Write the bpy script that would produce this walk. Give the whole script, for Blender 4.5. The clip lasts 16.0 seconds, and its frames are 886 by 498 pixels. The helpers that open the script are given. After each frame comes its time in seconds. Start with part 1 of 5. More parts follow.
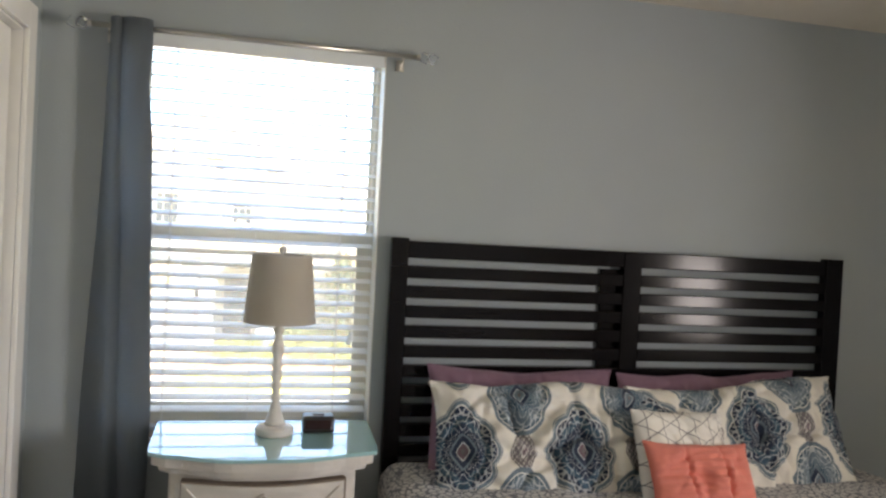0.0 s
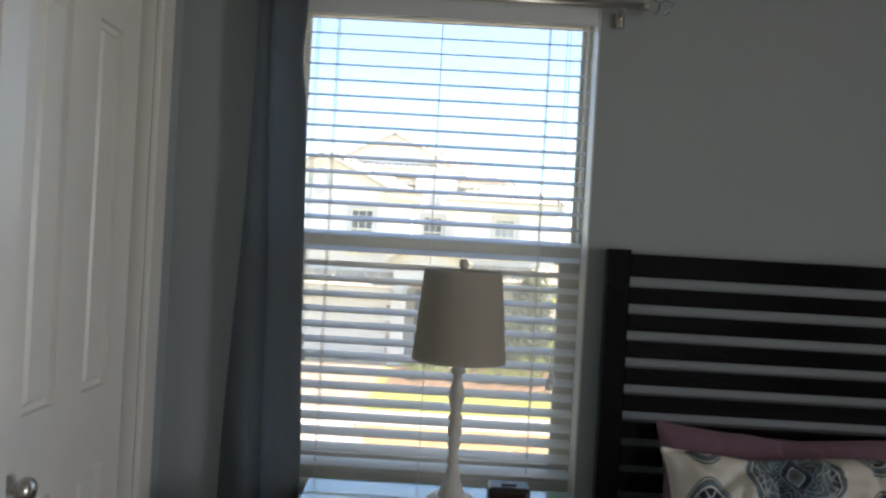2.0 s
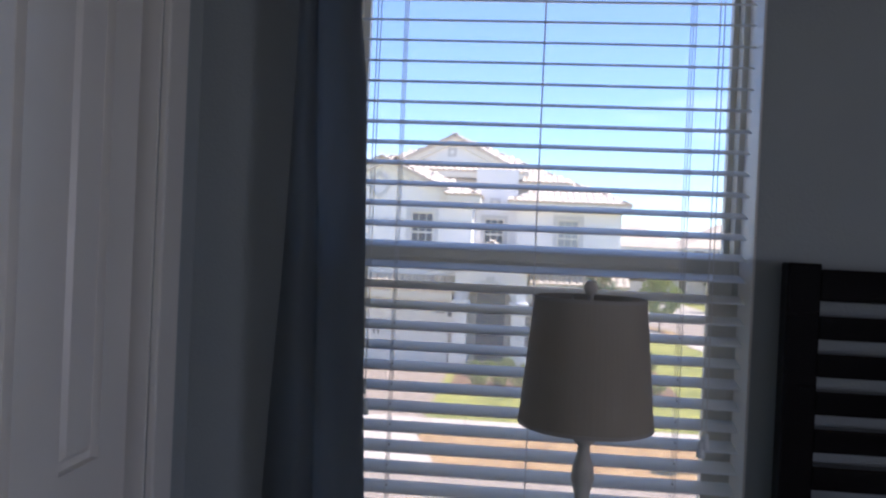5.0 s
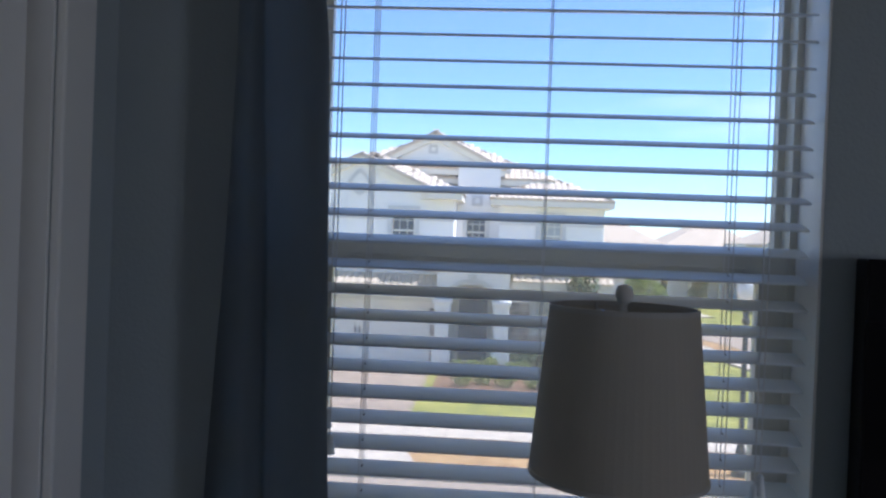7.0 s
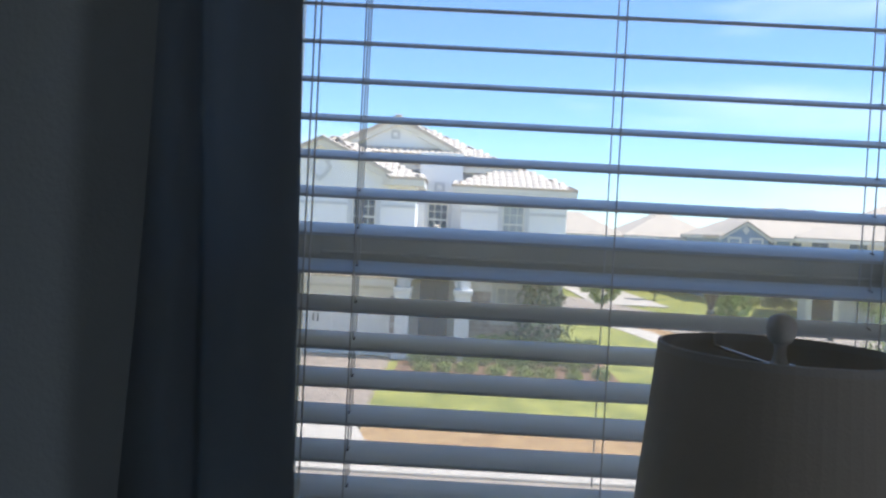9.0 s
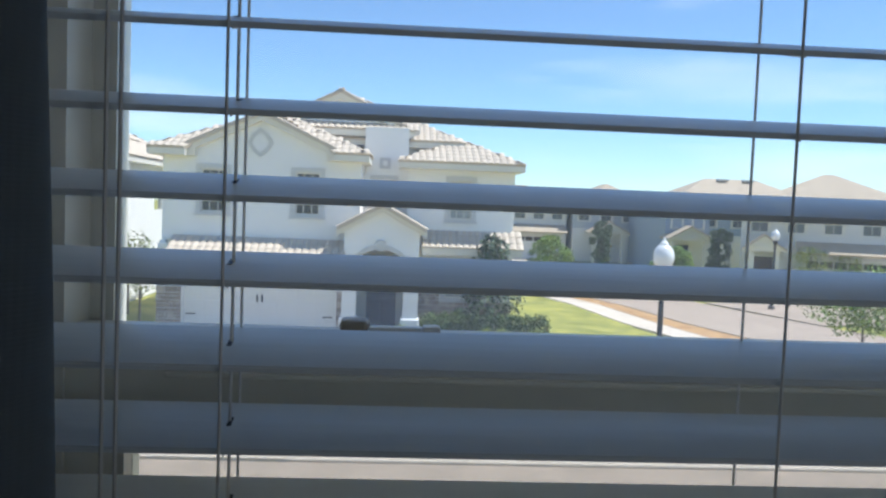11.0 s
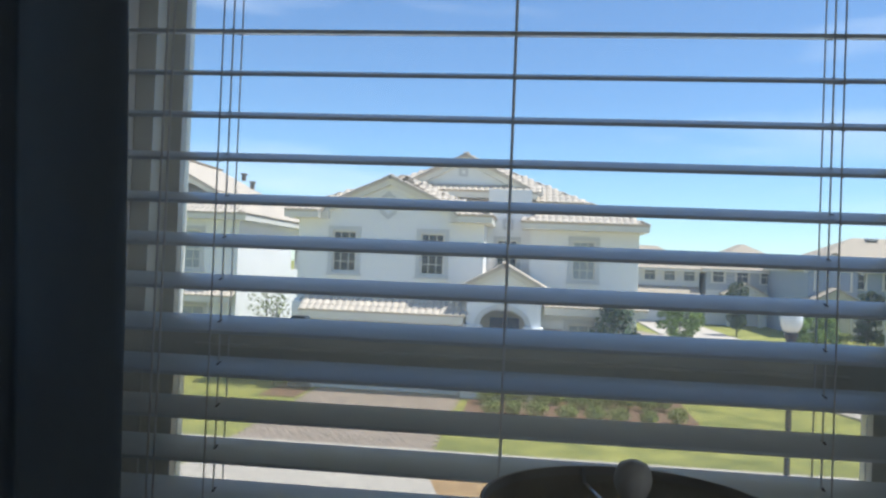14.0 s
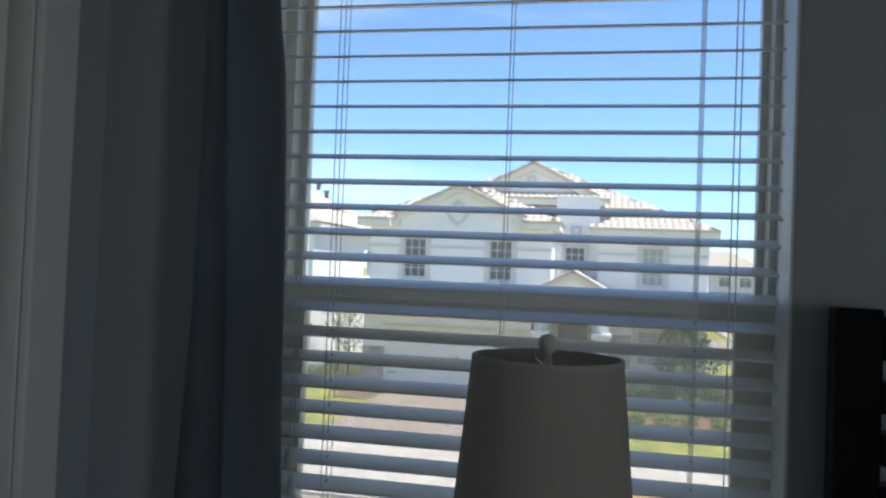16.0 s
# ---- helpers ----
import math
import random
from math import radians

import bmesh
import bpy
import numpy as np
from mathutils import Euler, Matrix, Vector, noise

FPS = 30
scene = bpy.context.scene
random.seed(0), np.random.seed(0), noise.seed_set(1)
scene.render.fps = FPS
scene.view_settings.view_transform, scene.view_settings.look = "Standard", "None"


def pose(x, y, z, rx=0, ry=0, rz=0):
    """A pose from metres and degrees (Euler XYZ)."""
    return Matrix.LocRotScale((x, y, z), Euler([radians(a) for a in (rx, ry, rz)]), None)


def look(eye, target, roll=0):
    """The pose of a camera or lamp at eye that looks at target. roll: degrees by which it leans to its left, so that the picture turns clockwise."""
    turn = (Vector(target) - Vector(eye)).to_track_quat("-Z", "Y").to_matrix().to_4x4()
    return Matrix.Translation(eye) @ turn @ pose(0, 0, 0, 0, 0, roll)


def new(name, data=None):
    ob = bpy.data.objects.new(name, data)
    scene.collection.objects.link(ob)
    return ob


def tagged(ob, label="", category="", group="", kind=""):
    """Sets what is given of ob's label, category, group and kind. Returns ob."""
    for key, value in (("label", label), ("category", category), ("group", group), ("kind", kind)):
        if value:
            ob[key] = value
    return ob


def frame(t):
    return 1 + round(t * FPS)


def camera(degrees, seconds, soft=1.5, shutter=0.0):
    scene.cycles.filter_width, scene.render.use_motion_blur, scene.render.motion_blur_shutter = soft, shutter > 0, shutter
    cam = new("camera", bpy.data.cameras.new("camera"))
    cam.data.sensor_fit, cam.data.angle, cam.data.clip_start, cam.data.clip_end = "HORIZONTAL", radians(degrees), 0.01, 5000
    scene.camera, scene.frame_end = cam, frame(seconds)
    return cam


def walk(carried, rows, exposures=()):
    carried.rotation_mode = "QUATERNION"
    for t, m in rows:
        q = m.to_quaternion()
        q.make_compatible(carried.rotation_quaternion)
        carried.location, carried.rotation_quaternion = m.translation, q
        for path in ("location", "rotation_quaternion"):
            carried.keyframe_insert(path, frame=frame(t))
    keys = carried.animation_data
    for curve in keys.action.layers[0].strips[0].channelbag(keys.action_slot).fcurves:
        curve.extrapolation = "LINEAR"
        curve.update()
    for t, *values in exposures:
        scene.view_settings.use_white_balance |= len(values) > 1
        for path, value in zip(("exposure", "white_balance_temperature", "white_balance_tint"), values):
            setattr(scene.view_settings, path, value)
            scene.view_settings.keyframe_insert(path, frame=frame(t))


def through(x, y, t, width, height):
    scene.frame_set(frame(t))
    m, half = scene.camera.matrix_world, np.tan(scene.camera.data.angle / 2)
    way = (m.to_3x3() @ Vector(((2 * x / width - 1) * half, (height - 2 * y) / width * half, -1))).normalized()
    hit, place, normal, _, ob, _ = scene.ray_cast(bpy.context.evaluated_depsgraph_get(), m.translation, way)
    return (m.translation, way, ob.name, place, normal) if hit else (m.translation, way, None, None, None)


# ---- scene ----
cam = camera(59.3, 16.0, soft=2.4)
PATH = [
    (0, (0.05, -2.939, 1.468), (0.503, -0.991, 1.435), 3.0),
    (0.5, (0.122, -2.727, 1.461), (0.498, -0.763, 1.423), 3.1),
    (1, (0.205, -2.544, 1.506), (0.431, -0.558, 1.44), 2.9),
    (1.5, (0.175, -2.422, 1.478), (0.218, -0.423, 1.427), 2.9),
    (2, (0.09, -2.24, 1.443), (0.064, -0.24, 1.429), 3.2),
    (2.5, (0.051, -2.109, 1.448), (0.013, -0.11, 1.425), 3.0),
    (3, (0.048, -1.983, 1.455), (0.003, 0.016, 1.434), 2.8),
    (3.5, (0.061, -1.882, 1.462), (-0.023, 0.116, 1.44), 2.7),
    (4, (0.069, -1.816, 1.468), (-0.071, 0.179, 1.449), 2.7),
    (4.5, (0.021, -1.753, 1.466), (-0.161, 0.238, 1.449), 2.5),
    (6.8, (-0.066, -1.338, 1.457), (-0.198, 0.658, 1.443), 2.3),
    (7, (-0.06, -1.321, 1.456), (-0.19, 0.675, 1.437), 2.2),
    (7.5, (-0.078, -1.293, 1.458), (-0.208, 0.702, 1.436), 2.1),
    (8, (-0.126, -1.223, 1.463), (-0.252, 0.773, 1.441), 1.9),
    (8.2, (-0.148, -1.17, 1.461), (-0.265, 0.827, 1.44), 2.2),
    (10.3, (-0.178, -0.508, 1.491), (-0.06, 1.485, 1.378), 2.3),
    (10.5, (-0.192, -0.469, 1.502), (-0.075, 1.525, 1.387), 2.1),
    (10.8, (-0.194, -0.428, 1.524), (-0.073, 1.565, 1.409), 2.3),
    (11, (-0.186, -0.409, 1.54), (-0.07, 1.585, 1.432), 2.2),
    (11.5, (-0.152, -0.388, 1.556), (-0.042, 1.607, 1.474), 2.1),
    (12, (-0.124, -0.383, 1.554), (-0.042, 1.614, 1.507), 2.1),
    (12.5, (-0.092, -0.407, 1.549), (-0.114, 1.592, 1.537), 2.2),
    (13, (-0.052, -0.47, 1.546), (-0.198, 1.525, 1.557), 2.2),
    (13.5, (-0.009, -0.623, 1.526), (-0.217, 1.366, 1.557), 2.3),
    (14, (0.046, -0.772, 1.532), (-0.173, 1.216, 1.567), 2.3),
    (14.5, (0.099, -0.857, 1.527), (-0.128, 1.13, 1.565), 2.1),
    (15, (0.15, -0.952, 1.513), (-0.115, 1.03, 1.552), 2.0),
    (15.5, (0.171, -1.116, 1.512), (-0.168, 0.854, 1.549), 2.1),
    (16, (0.185, -1.291, 1.49), (-0.213, 0.668, 1.537), 2.3),
]
walk(cam, [(t, look(e, a, r)) for t, e, a, r in PATH],
     [(0, 3.6, 7600, 23), (1, 3.1, 7450, 22), (2, 2.3, 7000, 21), (3, 1.82, 6600, 28), (4.5, 1.5, 6150, 33), (7, 1.24, 5700, 25), (8, 1.22, 5740, 23),
      (10.3, 1.02, 5950, 18), (11.5, 0.72, 5980, 16), (12.5, 0.56, 6000, 14), (14, 0.76, 6000, 16), (16, 1.14, 6000, 18)])

# ---- world, sun, exposure ----
SUN_EL, SUN_DIR = 64.0, Vector((0.437, 0.035, 0.899))
world = bpy.data.worlds.new("sky")
scene.world = world
world.use_nodes = True
wn, wl = world.node_tree.nodes, world.node_tree.links
wn.clear()
sky = wn.new("ShaderNodeTexSky")
sky.sky_type, sky.sun_disc = "NISHITA", False
sky.sun_elevation, sky.sun_rotation = radians(SUN_EL), radians(90)
sky.altitude, sky.air_density, sky.dust_density, sky.ozone_density = 10, 0.9, 0.1, 1.1
# thin high cloud wisps in the sky
wco = wn.new("ShaderNodeTexCoord")
wmap = wn.new("ShaderNodeMapping")
wmap.inputs["Scale"].default_value = (1.2, 2.2, 9.0)
wmap.inputs["Rotation"].default_value = (0.0, 0.35, 0.0)
wnoise = wn.new("ShaderNodeTexNoise")
wnoise.inputs["Scale"].default_value, wnoise.inputs["Detail"].default_value = 1.6, 7
wramp = wn.new("ShaderNodeValToRGB")
wramp.color_ramp.elements[0].position, wramp.color_ramp.elements[1].position = 0.53, 0.78
wramp.color_ramp.elements[1].color = (0.5, 0.5, 0.5, 1)
wmix = wn.new("ShaderNodeMix")
wmix.data_type = "RGBA"
wmix.inputs["B"].default_value = (7.5, 7.9, 8.3, 1)
wbg = wn.new("ShaderNodeBackground")
wbg.inputs["Strength"].default_value = 0.1
wout = wn.new("ShaderNodeOutputWorld")
wl.new(wco.outputs["Generated"], wmap.inputs["Vector"])
wl.new(wmap.outputs["Vector"], wnoise.inputs["Vector"])
wl.new(wnoise.outputs["Fac"], wramp.inputs["Fac"])
wl.new(wramp.outputs["Color"], wmix.inputs["Factor"])
wtint = wn.new("ShaderNodeMix")
wtint.data_type, wtint.blend_type = "RGBA", "MULTIPLY"
wtint.inputs["Factor"].default_value = 1.0
wtint.inputs["B"].default_value = (0.80, 0.98, 1.08, 1)
wl.new(sky.outputs["Color"], wtint.inputs["A"])
wl.new(wtint.outputs["Result"], wmix.inputs["A"])
wl.new(wmix.outputs["Result"], wbg.inputs["Color"])
wl.new(wbg.outputs["Background"], wout.inputs["Surface"])

sun_data = bpy.data.lights.new("sun", "SUN")
sun_data.energy, sun_data.angle, sun_data.color = 3.8, radians(0.55), (1.0, 0.95, 0.86)
sun = new("sun", sun_data)
sun.matrix_world = look(SUN_DIR * 60, (0, 0, 0))

# daylight of the second window, in its opening
win_lamp = bpy.data.lights.new("window_daylight", "AREA")
win_lamp.shape, win_lamp.size, win_lamp.size_y = "RECTANGLE", 0.58, 0.98
win_lamp.spread = radians(140)
win_lamp.energy, win_lamp.color = 5.2, (0.90, 0.945, 0.97)
daylight = new("window_daylight", win_lamp)
daylight.matrix_world = look((3.405, -2.72, 1.32), (0.0, -2.72, 1.25))


# ---- building helpers ----
def thing(name, at=(0, 0, 0), label="", category="", group="", kind=""):
    """An Empty at the base of a thing, which parents its parts."""
    ob = new(name)
    ob.empty_display_size = 0.1
    ob.location = at
    return tagged(ob, label, category, group, kind)


def mesh_of(bm, name, material, smooth=False):
    me = bpy.data.meshes.new(name)
    bm.normal_update()
    bm.to_mesh(me)
    bm.free()
    me.materials.append(material)
    if smooth:
        for p in me.polygons:
            p.use_smooth = True
    return me


def put(ob, parent):
    """Parent ob, whose mesh is in world places, under parent without moving it."""
    ob.parent = parent
    ob.matrix_parent_inverse = Matrix.Translation(-parent.location)
    return ob


def part(name, bm, material, parent, label="", smooth=False, kind=""):
    ob = new(name, mesh_of(bm, name, material, smooth) if isinstance(bm, bmesh.types.BMesh) else bm)
    put(ob, parent)
    return tagged(ob, label, kind=kind)


def solid(name, bm, material, label="", category="", kind="", smooth=False, group=""):
    return tagged(new(name, mesh_of(bm, name, material, smooth)), label, category, group, kind)


def box(x0, x1, y0, y1, z0, z1, bevel=0.0, seg=2, bm=None):
    own = bmesh.new()
    bmesh.ops.create_cube(own, size=1)
    bmesh.ops.transform(own, matrix=Matrix.Translation(((x0 + x1) / 2, (y0 + y1) / 2, (z0 + z1) / 2))
                        @ Matrix.Diagonal((abs(x1 - x0), abs(y1 - y0), abs(z1 - z0), 1)), verts=own.verts)
    if bevel:
        bmesh.ops.bevel(own, geom=own.edges[:], offset=bevel, segments=seg, profile=0.5, affect="EDGES")
    if bm is None:
        return own
    join(bm, own)
    return bm


def join(bm, other):
    me = bpy.data.meshes.new("tmp")
    other.to_mesh(me)
    other.free()
    bm.from_mesh(me)
    bpy.data.meshes.remove(me)
    return bm


def prism(points, axis, a, b, bm=None):
    """Extrude a polygon of 2D points along x, y or z from a to b."""
    own = bmesh.new()
    place = {"x": lambda p, q, d: (d, p, q), "y": lambda p, q, d: (p, d, q), "z": lambda p, q, d: (p, q, d)}[axis]
    lo = [own.verts.new(place(p, q, a)) for p, q in points]
    hi = [own.verts.new(place(p, q, b)) for p, q in points]
    own.faces.new(lo)
    own.faces.new(hi[::-1])
    n = len(points)
    for i in range(n):
        own.faces.new((lo[i], hi[i], hi[(i + 1) % n], lo[(i + 1) % n]))
    bmesh.ops.recalc_face_normals(own, faces=own.faces)
    return own if bm is None else join(bm, own)


def lathe(profile, seg=24, at=(0, 0, 0), bm=None, close=True):
    """Turn a list of (radius, height) about z."""
    own = bmesh.new()
    rings = []
    for r, z in profile:
        rings.append([own.verts.new((at[0] + r * math.cos(i * math.tau / seg), at[1] + r * math.sin(i * math.tau / seg), at[2] + z)) for i in range(seg)])
    for a, b in zip(rings, rings[1:]):
        for i in range(seg):
            own.faces.new((a[i], a[(i + 1) % seg], b[(i + 1) % seg], b[i]))
    if close:
        own.faces.new(rings[0][::-1])
        own.faces.new(rings[-1])
    return own if bm is None else join(bm, own)


def rod(a, b, r, seg=8, bm=None, r2=None):
    """A round bar from a to b."""
    a, b = Vector(a), Vector(b)
    own = bmesh.new()
    bmesh.ops.create_cone(own, cap_ends=True, segments=seg, radius1=r, radius2=r if r2 is None else r2, depth=(b - a).length)
    m = Matrix.Translation((a + b) / 2) @ (b - a).to_track_quat("Z", "Y").to_matrix().to_4x4()
    bmesh.ops.transform(own, matrix=m, verts=own.verts)
    return own if bm is None else join(bm, own)


def holed(axis, a0, a1, b0, b1, d0, d1, holes):
    """A wall slab across axis (its thickness d0 to d1) with rectangular holes (a0, a1, b0, b1) through it."""
    aa = sorted({a0, a1, *[h[0] for h in holes], *[h[1] for h in holes]})
    bb = sorted({b0, b1, *[h[2] for h in holes], *[h[3] for h in holes]})
    own, verts = bmesh.new(), {}

    def v(a, b, d):
        key = (round(a, 5), round(b, 5), d)
        if key not in verts:
            verts[key] = own.verts.new((a, d, b) if axis == "y" else (d, a, b) if axis == "x" else (a, b, d))
        return verts[key]

    def full(i, j):
        if not (0 <= i < len(aa) - 1 and 0 <= j < len(bb) - 1):
            return False
        ca, cb = (aa[i] + aa[i + 1]) / 2, (bb[j] + bb[j + 1]) / 2
        return not any(h[0] < ca < h[1] and h[2] < cb < h[3] for h in holes)
    for i in range(len(aa) - 1):
        for j in range(len(bb) - 1):
            if not full(i, j):
                continue
            p, q, r, s = aa[i], aa[i + 1], bb[j], bb[j + 1]
            for d in (d0, d1):
                own.faces.new([v(p, r, d), v(q, r, d), v(q, s, d), v(p, s, d)])
            for di, dj, e0, e1 in ((-1, 0, (p, r), (p, s)), (1, 0, (q, r), (q, s)), (0, -1, (p, r), (q, r)), (0, 1, (p, s), (q, s))):
                if not full(i + di, j + dj):
                    own.faces.new([v(*e0, d0), v(*e1, d0), v(*e1, d1), v(*e0, d1)])
    bmesh.ops.recalc_face_normals(own, faces=own.faces)
    return own


# ---- materials ----
def material(name, color, rough=0.6, metal=0.0, vary=0.12, scale=6.0, bump=0.0, bump_scale=60.0, stretch=(1, 1, 1), specular=0.5,
             island=0.0, second=None, coat=0.0):
    """A node material with colour variation at two scales and fine relief, in metres."""
    m = bpy.data.materials.new(name)
    m.use_nodes = True
    n, l = m.node_tree.nodes, m.node_tree.links
    b = n["Principled BSDF"]
    b.inputs["Roughness"].default_value, b.inputs["Metallic"].default_value = rough, metal
    b.inputs["Specular IOR Level"].default_value = specular
    b.inputs["Coat Weight"].default_value = coat
    co, mp = n.new("ShaderNodeTexCoord"), n.new("ShaderNodeMapping")
    mp.inputs["Scale"].default_value = stretch
    l.new(co.outputs["Object"], mp.inputs["Vector"])
    big, fine = n.new("ShaderNodeTexNoise"), n.new("ShaderNodeTexNoise")
    big.inputs["Scale"].default_value, big.inputs["Detail"].default_value = scale, 4
    fine.inputs["Scale"].default_value, fine.inputs["Detail"].default_value = bump_scale, 3
    for t in (big, fine):
        l.new(mp.outputs["Vector"], t.inputs["Vector"])
    ramp = n.new("ShaderNodeValToRGB")
    c = Vector(color)
    d = Vector(second) if second else c * (1 + vary)
    ramp.color_ramp.elements[0].position, ramp.color_ramp.elements[1].position = 0.3, 0.7
    ramp.color_ramp.elements[0].color = (*(c * (1 - vary)), 1)
    ramp.color_ramp.elements[1].color = (*[min(1, x) for x in d], 1)
    l.new(big.outputs["Fac"], ramp.inputs["Fac"])
    last = ramp.outputs["Color"]
    if island:
        geo, hsv, mr = n.new("ShaderNodeNewGeometry"), n.new("ShaderNodeHueSaturation"), n.new("ShaderNodeMapRange")
        mr.inputs["To Min"].default_value, mr.inputs["To Max"].default_value = 1 - island, 1 + island
        l.new(geo.outputs["Random Per Island"], mr.inputs["Value"])
        l.new(mr.outputs["Result"], hsv.inputs["Value"])
        l.new(last, hsv.inputs["Color"])
        last = hsv.outputs["Color"]
    l.new(last, b.inputs["Base Color"])
    if bump:
        bp = n.new("ShaderNodeBump")
        bp.inputs["Strength"].default_value, bp.inputs["Distance"].default_value = min(1, bump), 0.004 * max(1, bump)
        l.new(fine.outputs["Fac"], bp.inputs["Height"])
        l.new(bp.outputs["Normal"], b.inputs["Normal"])
    return m


def glass(name, tint=(0.95, 0.98, 0.97), thin=True, haze_low=0.045, haze_high=0.085, haze_tint=(0.9, 0.9, 0.9)):
    m = bpy.data.materials.new(name)
    m.use_nodes = True
    n, l = m.node_tree.nodes, m.node_tree.links
    if not thin:
        b = n["Principled BSDF"]
        b.inputs["Transmission Weight"].default_value, b.inputs["Roughness"].default_value = 1.0, 0.03
        b.inputs["Base Color"].default_value, b.inputs["IOR"].default_value = (*tint, 1), 1.49
        return m
    n.clear()
    out, mix, tr, gl, fr = (n.new("ShaderNode" + s) for s in ("OutputMaterial", "MixShader", "BsdfTransparent", "BsdfGlossy", "Fresnel"))
    tr.inputs["Color"].default_value = (*tint, 1)
    gl.inputs["Roughness"].default_value = 0.02
    fr.inputs["IOR"].default_value = 1.3
    l.new(fr.outputs["Fac"], mix.inputs["Fac"])
    l.new(tr.outputs["BSDF"], mix.inputs[1])
    l.new(gl.outputs["BSDF"], mix.inputs[2])
    # translucent layer puts a veil of glare into the pane's own shading
    haze, veil, mottle, span = (n.new("ShaderNode" + s) for s in ("BsdfTranslucent", "MixShader", "TexNoise", "MapRange"))
    mottle.inputs["Scale"].default_value, mottle.inputs["Detail"].default_value = 7, 6
    span.inputs["To Min"].default_value, span.inputs["To Max"].default_value = haze_low, haze_high
    haze.inputs["Color"].default_value = (*haze_tint, 1)
    l.new(mottle.outputs["Fac"], span.inputs["Value"])
    l.new(span.outputs["Result"], veil.inputs["Fac"])
    l.new(mix.outputs["Shader"], veil.inputs[1])
    l.new(haze.outputs["BSDF"], veil.inputs[2])
    l.new(veil.outputs["Shader"], out.inputs["Surface"])
    return m


class Nodes:
    """Short arithmetic on node sockets."""

    def __init__(self, m):
        self.n, self.l = m.node_tree.nodes, m.node_tree.links

    def op(self, kind, a, b=None, c=None):
        t = self.n.new("ShaderNodeMath")
        t.operation = kind
        for i, x in enumerate((a, b, c)):
            if x is None:
                continue
            if isinstance(x, (int, float)):
                t.inputs[i].default_value = x
            else:
                self.l.new(x, t.inputs[i])
        return t.outputs[0]

    def cell(self, x, size, shift=0.0):
        """The place within a repeating cell, from its middle, in metres."""
        f = self.op("FRACT", self.op("ADD", self.op("MULTIPLY", x, 1 / size), 100.5 + shift))
        return self.op("MULTIPLY", self.op("SUBTRACT", f, 0.5), size)

    def ramp(self, x, stops):
        t = self.n.new("ShaderNodeValToRGB")
        t.color_ramp.interpolation = "CONSTANT"
        e = t.color_ramp.elements
        while len(e) < len(stops):
            e.new(0.5)
        for k, (p, col) in zip(e, stops):
            k.position, k.color = p, (*col, 1)
        self.l.new(x, t.inputs["Fac"])
        return t.outputs["Color"]

    def mix(self, f, a, b):
        t = self.n.new("ShaderNodeMix")
        t.data_type = "RGBA"
        for s, x in (("Factor", f), ("A", a), ("B", b)):
            if isinstance(x, (int, float)):
                t.inputs[s].default_value = x
            elif isinstance(x, tuple):
                t.inputs[s].default_value = (*x, 1)
            else:
                self.l.new(x, t.inputs[s])
        return t.outputs["Result"]


def cloth_base(name, rough=0.85):
    m = bpy.data.materials.new(name)
    m.use_nodes = True
    k = Nodes(m)
    b = m.node_tree.nodes["Principled BSDF"]
    b.inputs["Roughness"].default_value, b.inputs["Sheen Weight"].default_value = rough, 0.15
    co, sep = k.n.new("ShaderNodeTexCoord"), k.n.new("ShaderNodeSeparateXYZ")
    k.l.new(co.outputs["Object"], sep.inputs[0])
    weave = k.n.new("ShaderNodeTexNoise")
    weave.inputs["Scale"].default_value, weave.inputs["Detail"].default_value = 420, 2
    k.l.new(co.outputs["Object"], weave.inputs["Vector"])
    bp = k.n.new("ShaderNodeBump")
    bp.inputs["Strength"].default_value, bp.inputs["Distance"].default_value = 0.25, 0.002
    k.l.new(weave.outputs["Fac"], bp.inputs["Height"])
    k.l.new(bp.outputs["Normal"], b.inputs["Normal"])
    return m, k, b, co, sep.outputs["X"], sep.outputs["Y"]


